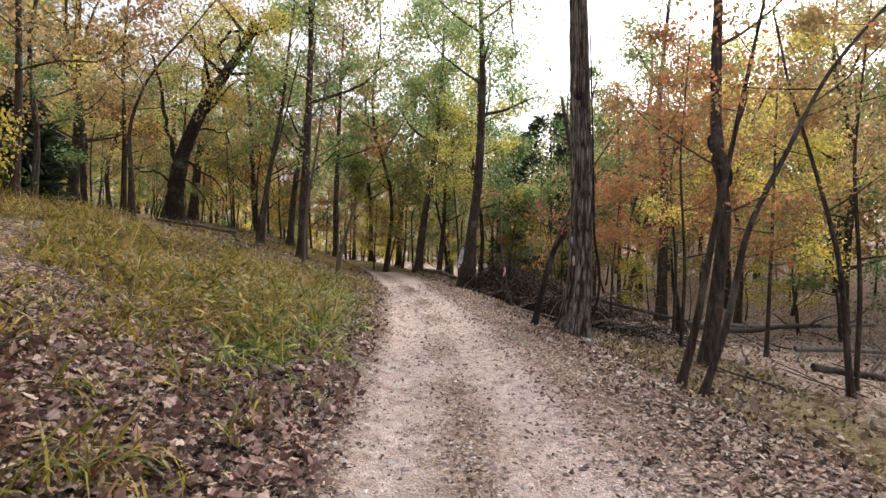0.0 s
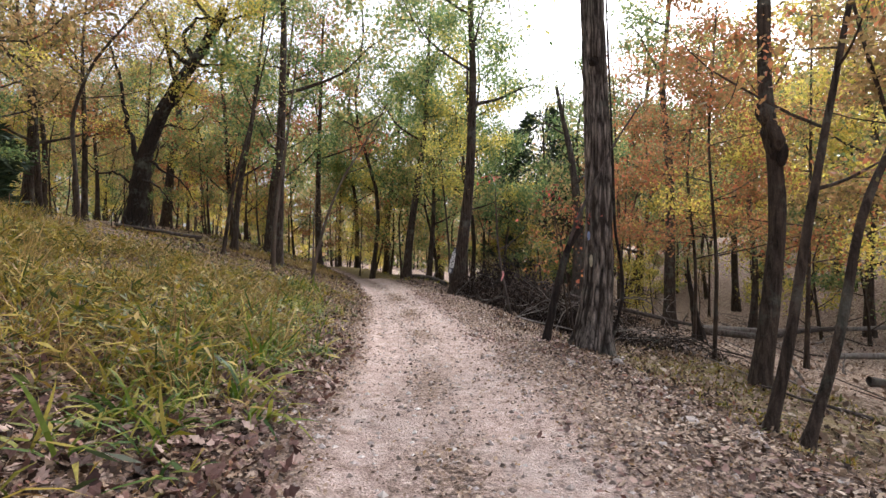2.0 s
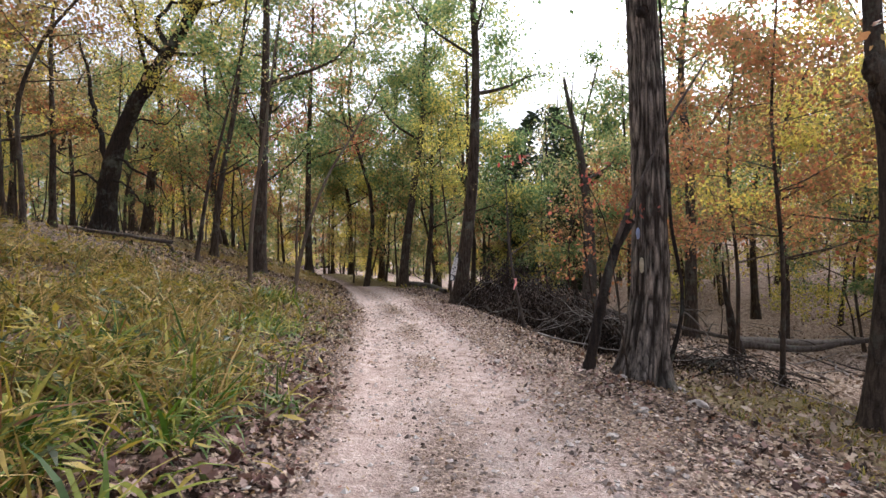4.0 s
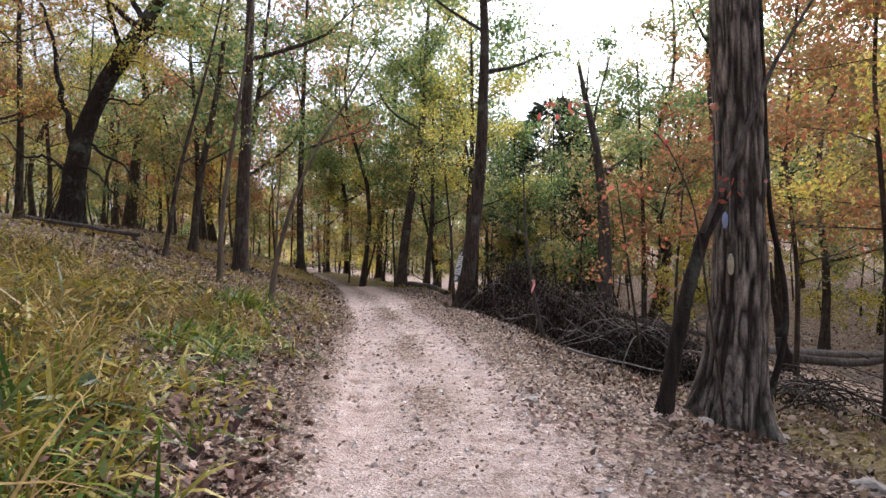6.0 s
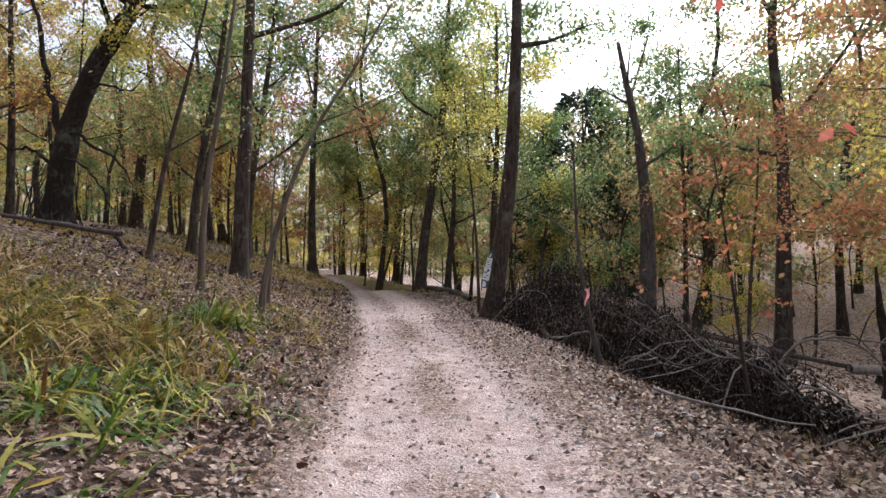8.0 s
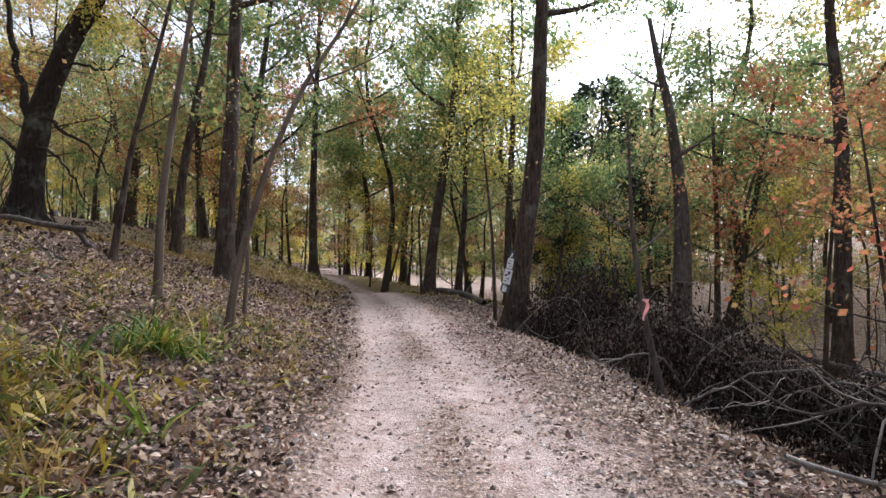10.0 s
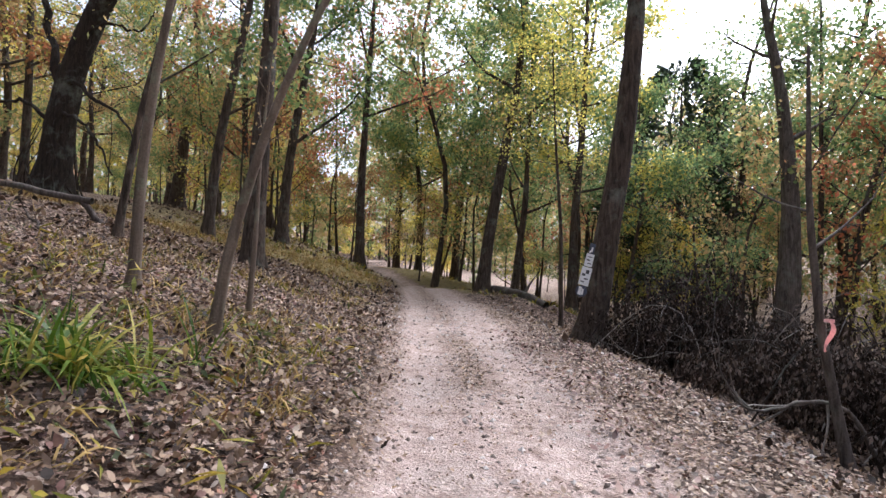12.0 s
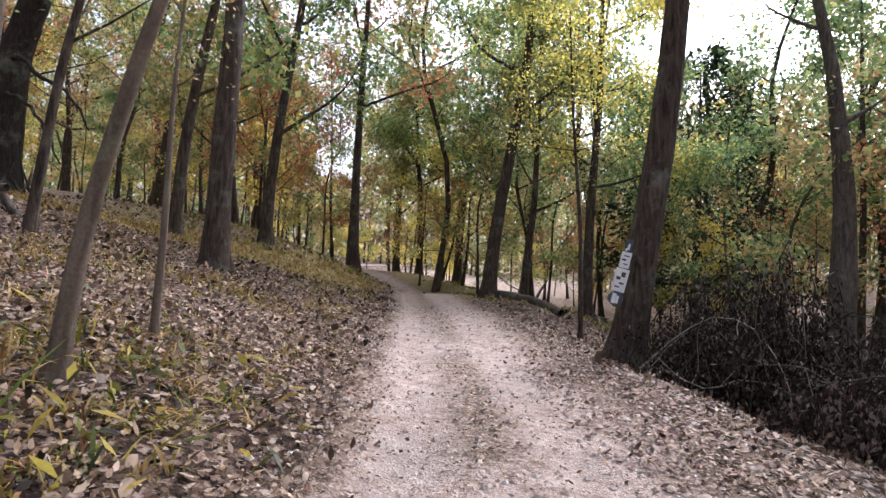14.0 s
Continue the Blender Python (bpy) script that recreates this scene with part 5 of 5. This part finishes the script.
litter("leaf_litter", 35, 9000, (0.35, 2.8, 3, 26), lambda x, y, s: np.clip(1.5 * vnoise(x * 0.8, y * 0.8, 12) - 0.35, 0, 1) * smooth(0.6, 1.0, s), 0.065, OVAL, M_REDLITTER, "reddish maple leaves along the track's edge", 0.22)
litter("leaf_litter", 37, 9000, (-1.5, 2.4, 1.2, 26), lambda x, y, s: np.clip(2.2 * vnoise(x * 1.6, y * 0.7, 14) - 0.95 + 1.0 * np.exp(-((s - 0.05) / 0.2) ** 2) - 0.5 * np.exp(-((np.abs(s) - 0.55) / 0.2) ** 2), 0.02, 1), 0.036, DIAMOND, M_PALELITTER, "crushed leaf scraps on the gravel", 0.22)
litter("leaf_litter", 38, 20000, (0.3, 2.9, 1.5, 30), lambda x, y, s: np.clip(1.5 * vnoise(x * 1.7, y * 0.9, 16) - 0.2, 0.08, 1) * (0.06 + 0.94 * smooth(0.8 + 0.3 * (1 - smooth(8, 14, y)), 1.5, s)), 0.055, DIAMOND, M_PALELITTER, "bleached leaves and scraps on the stony shoulder", 0.22)
litter("leaf_litter", 36, 5500, (-4.5, -1.0, 1.2, 12), lambda x, y, s: np.clip(1.3 * vnoise(x, y, 13), 0, 1), 0.1, LOBED, M_REDLITTER, "dull reddish leaves on the bank")


def scraps(x, y, s):
    """Thick along the crown and the edges of the track, thin in the two wheel tracks."""
    d = 0.12 + 0.75 * np.exp(-((s - 0.03) / 0.2) ** 2) * smooth(0.25, 0.6, vnoise(x * 1.5, y * 0.7, 42)) + 0.9 * smooth(0.8, 1.35, s) + 0.8 * smooth(0.75, 1.05, -s)
    return np.clip(d * (0.25 + 1.2 * vnoise(x * 2.3, y * 1.4, 17)), 0, 1)


litter("leaf_litter", 51, 52000, (-1.5, 2.6, 1.8, 24), scraps, 0.042, RHOMB, M_PALELITTER, "small bleached leaf scraps strewn over the gravel", 0.32, 0.8)
litter("leaf_litter", 52, 34000, (-1.5, 2.6, 1.8, 24), scraps, 0.04, RHOMB, M_LITTER, "small brown leaf scraps strewn over the gravel", 0.32, 0.8)
litter("leaf_litter", 53, 30000, (-6.0, -1.0, 2.0, 26), off_track, 0.045, RHOMB, M_LITTER, "broken brown leaf scraps on the bank")


# ---- grass ----
def grass(name, seed, n, region, dens, length, width, mat, label, lean=0.6):
    """Clumps of arching blades, uneven in height."""
    rng = np.random.default_rng(seed)
    x0, x1, y0, y1 = region
    per = 11
    m = n // per
    s, y = rng.uniform(x0, x1, m), rng.uniform(y0, y1, m)
    x = s + road_x(y)
    keep = rng.uniform(0, 1, m) < dens(x, y, s)
    x, y = np.repeat(x[keep], per), np.repeat(y[keep], per)
    n = len(x)
    tall = np.repeat(rng.uniform(0.5, 1.3, n // per), per)
    sway = np.repeat(rng.normal(0, 0.3, (n // per, 2)), per, 0)
    x, y = x + rng.normal(0, 0.06, n), y + rng.normal(0, 0.06, n)
    a = rng.uniform(0, 6.283, n)
    out = lean * rng.uniform(0.2, 1.5, n)
    along = np.stack((np.cos(a) * out + 0.1 + sway[:, 0], np.sin(a) * out - 0.1 + sway[:, 1], np.ones(n)), 1)
    side = np.stack((-np.sin(a), np.cos(a), rng.normal(0, 0.3, n)), 1)
    ln = length * tall * rng.uniform(0.45, 1.25, n)
    v, f = strips(np.stack((x, y, surface(x, y) - 0.02), 1), along, side, ln, width * rng.uniform(0.5, 1.5, n), BLADE, rng.uniform(0.1, 0.7, n))
    fall = (ln * rng.uniform(0.0, 0.75, n))[:, None] * np.array([p for p, _ in BLADE])[None] ** 2.6
    v.reshape(n, len(BLADE), 2, 3)[..., 2] -= fall[:, :, None]
    tagged(new(name, mesh_from(name, v, f, mat, False)), label, "grass", kind="stuff")


def meadow(x, y, s):
    d = smooth(5.6, 9.0, y + 0.9 * (s + 2.5)) * (1 - smooth(12.5 + 0.4 * (-s - 2), 17 + 0.4 * (-s - 2), y)) * smooth(1.7, 2.9, -s)
    return d * np.clip(3.0 * vnoise(x * 0.8, y * 0.8, 21) * (0.3 + 1.1 * vnoise(x * 2.2, y * 2.2, 22)) - 0.95, 0.03, 1)


def fresh(x, y, s):
    spot = np.exp(-((x + 3.5) / 0.42) ** 2 - ((y - 18.0) / 0.55) ** 2) + np.exp(-((x + 2.6) / 0.7) ** 2 - ((y - 10.0) / 1.0) ** 2) + 0.5 * np.exp(-((s + 2.3) / 0.6) ** 2 - ((y - 8.5) / 2.4) ** 2) + 0.7 * np.exp(-((x + 2.6) / 0.5) ** 2 - ((y - 14.0) / 0.8) ** 2)
    return np.clip(spot, 0, 1)


def sparse(x, y, s):
    spot = np.exp(-((x + 2.3) / 0.5) ** 2 - ((y - 18.2) / 0.6) ** 2) + np.exp(-((x + 3.4) / 0.6) ** 2 - ((y - 19.6) / 0.6) ** 2) + np.exp(-((x + 2.7) / 0.5) ** 2 - ((y - 22.5) / 0.8) ** 2)
    return 0.4 * np.clip(spot, 0, 1) + 0.7 * smooth(1.4, 2.2, -s) * np.clip(2.2 * vnoise(x * 0.6, y * 0.6, 23) - 0.7, 0.03, 1)


def bank_grass(x, y, s):
    return np.clip(1.8 * vnoise(x * 0.35, y * 0.35, 25) - 0.2, 0.1, 1) * smooth(1.6, 2.6, np.abs(s))


def ditch_grass(x, y, s):
    return np.clip(1.8 * vnoise(x * 0.8, y * 0.8, 27) - 0.3, 0, 1) * smooth(3.0, 3.8, s)


grass("tall_grass", 41, 50000, (-15, -1.3, 5, 22), meadow, 0.62, 0.019, M_GRASS, "tall yellow-green grass on the bank", 0.5)
grass("dry_grass", 42, 95000, (-16, -1.4, 4.5, 22), meadow, 0.7, 0.013, M_DRY, "dry tan grass among the green", 0.5)
grass("fresh_grass", 43, 30000, (-5.5, -1.3, 5.5, 21), fresh, 0.52, 0.024, M_FRESH, "broad bright green grass tufts", 0.7)
grass("brow_grass", 49, 60000, (-14, -1.2, 24, 42), lambda x, y, s: brow(x, y), 0.2, 0.02, M_DRY, "short yellowed grass along the brow of the bank")
grass("sparse_grass", 44, 30000, (-9, -1.3, 7, 31), sparse, 0.24, 0.014, M_DRY, "sparse dry grass in the leaves")
grass("thin_grass", 48, 34000, (-9, -1.3, 14, 34), sparse, 0.2, 0.016, M_GRASS, "thin olive grass growing through fallen leaves")
grass("thin_grass", 47, 16000, (-8, -1.3, 1.5, 12), sparse, 0.42, 0.016, M_GRASS, "thin olive grass growing through fallen leaves")
grass("bank_grass", 45, 21000, (-10, 7, 34, 56), bank_grass, 0.3, 0.03, M_GRASS, "short yellowed grass at the bend")
grass("ditch_grass", 46, 20000, (3.0, 7.5, 5, 17), ditch_grass, 0.13, 0.013, M_GRASS, "short olive grass on the slope")


def meadow_leaves():
    """Short broad leaves of weeds and low grass, at all heights in the tall grass."""
    rng = np.random.default_rng(52)
    n = 95000
    s, y = rng.uniform(-12, -1.2, n), rng.uniform(4.5, 21, n)
    x = s + road_x(y)
    keep = rng.uniform(0, 1, n) < 0.9 * meadow(x, y, s) + 0.05
    x, y = x[keep], y[keep]
    n = len(x)
    h = 0.04 + 0.4 * rng.uniform(0, 1, n) * (0.4 + vnoise(x * 1.2, y * 1.2, 30))
    a = rng.uniform(0, 6.283, n)
    along = np.stack((np.cos(a), np.sin(a), rng.uniform(-0.5, 0.9, n)), 1)
    side = np.stack((-np.sin(a), np.cos(a), rng.normal(0, 0.5, n)), 1)
    ln = rng.uniform(0.08, 0.2, n)
    v, f = strips(np.stack((x, y, surface(x, y) + h), 1), along, side, ln, ln * rng.uniform(0.12, 0.3, n), DIAMOND, rng.uniform(0, 0.6, n))
    tagged(new("low_weeds", mesh_from("low_weeds", v, f, M_GRASS, False)), "broad weed leaves among the grass", "weeds", kind="stuff")


meadow_leaves()
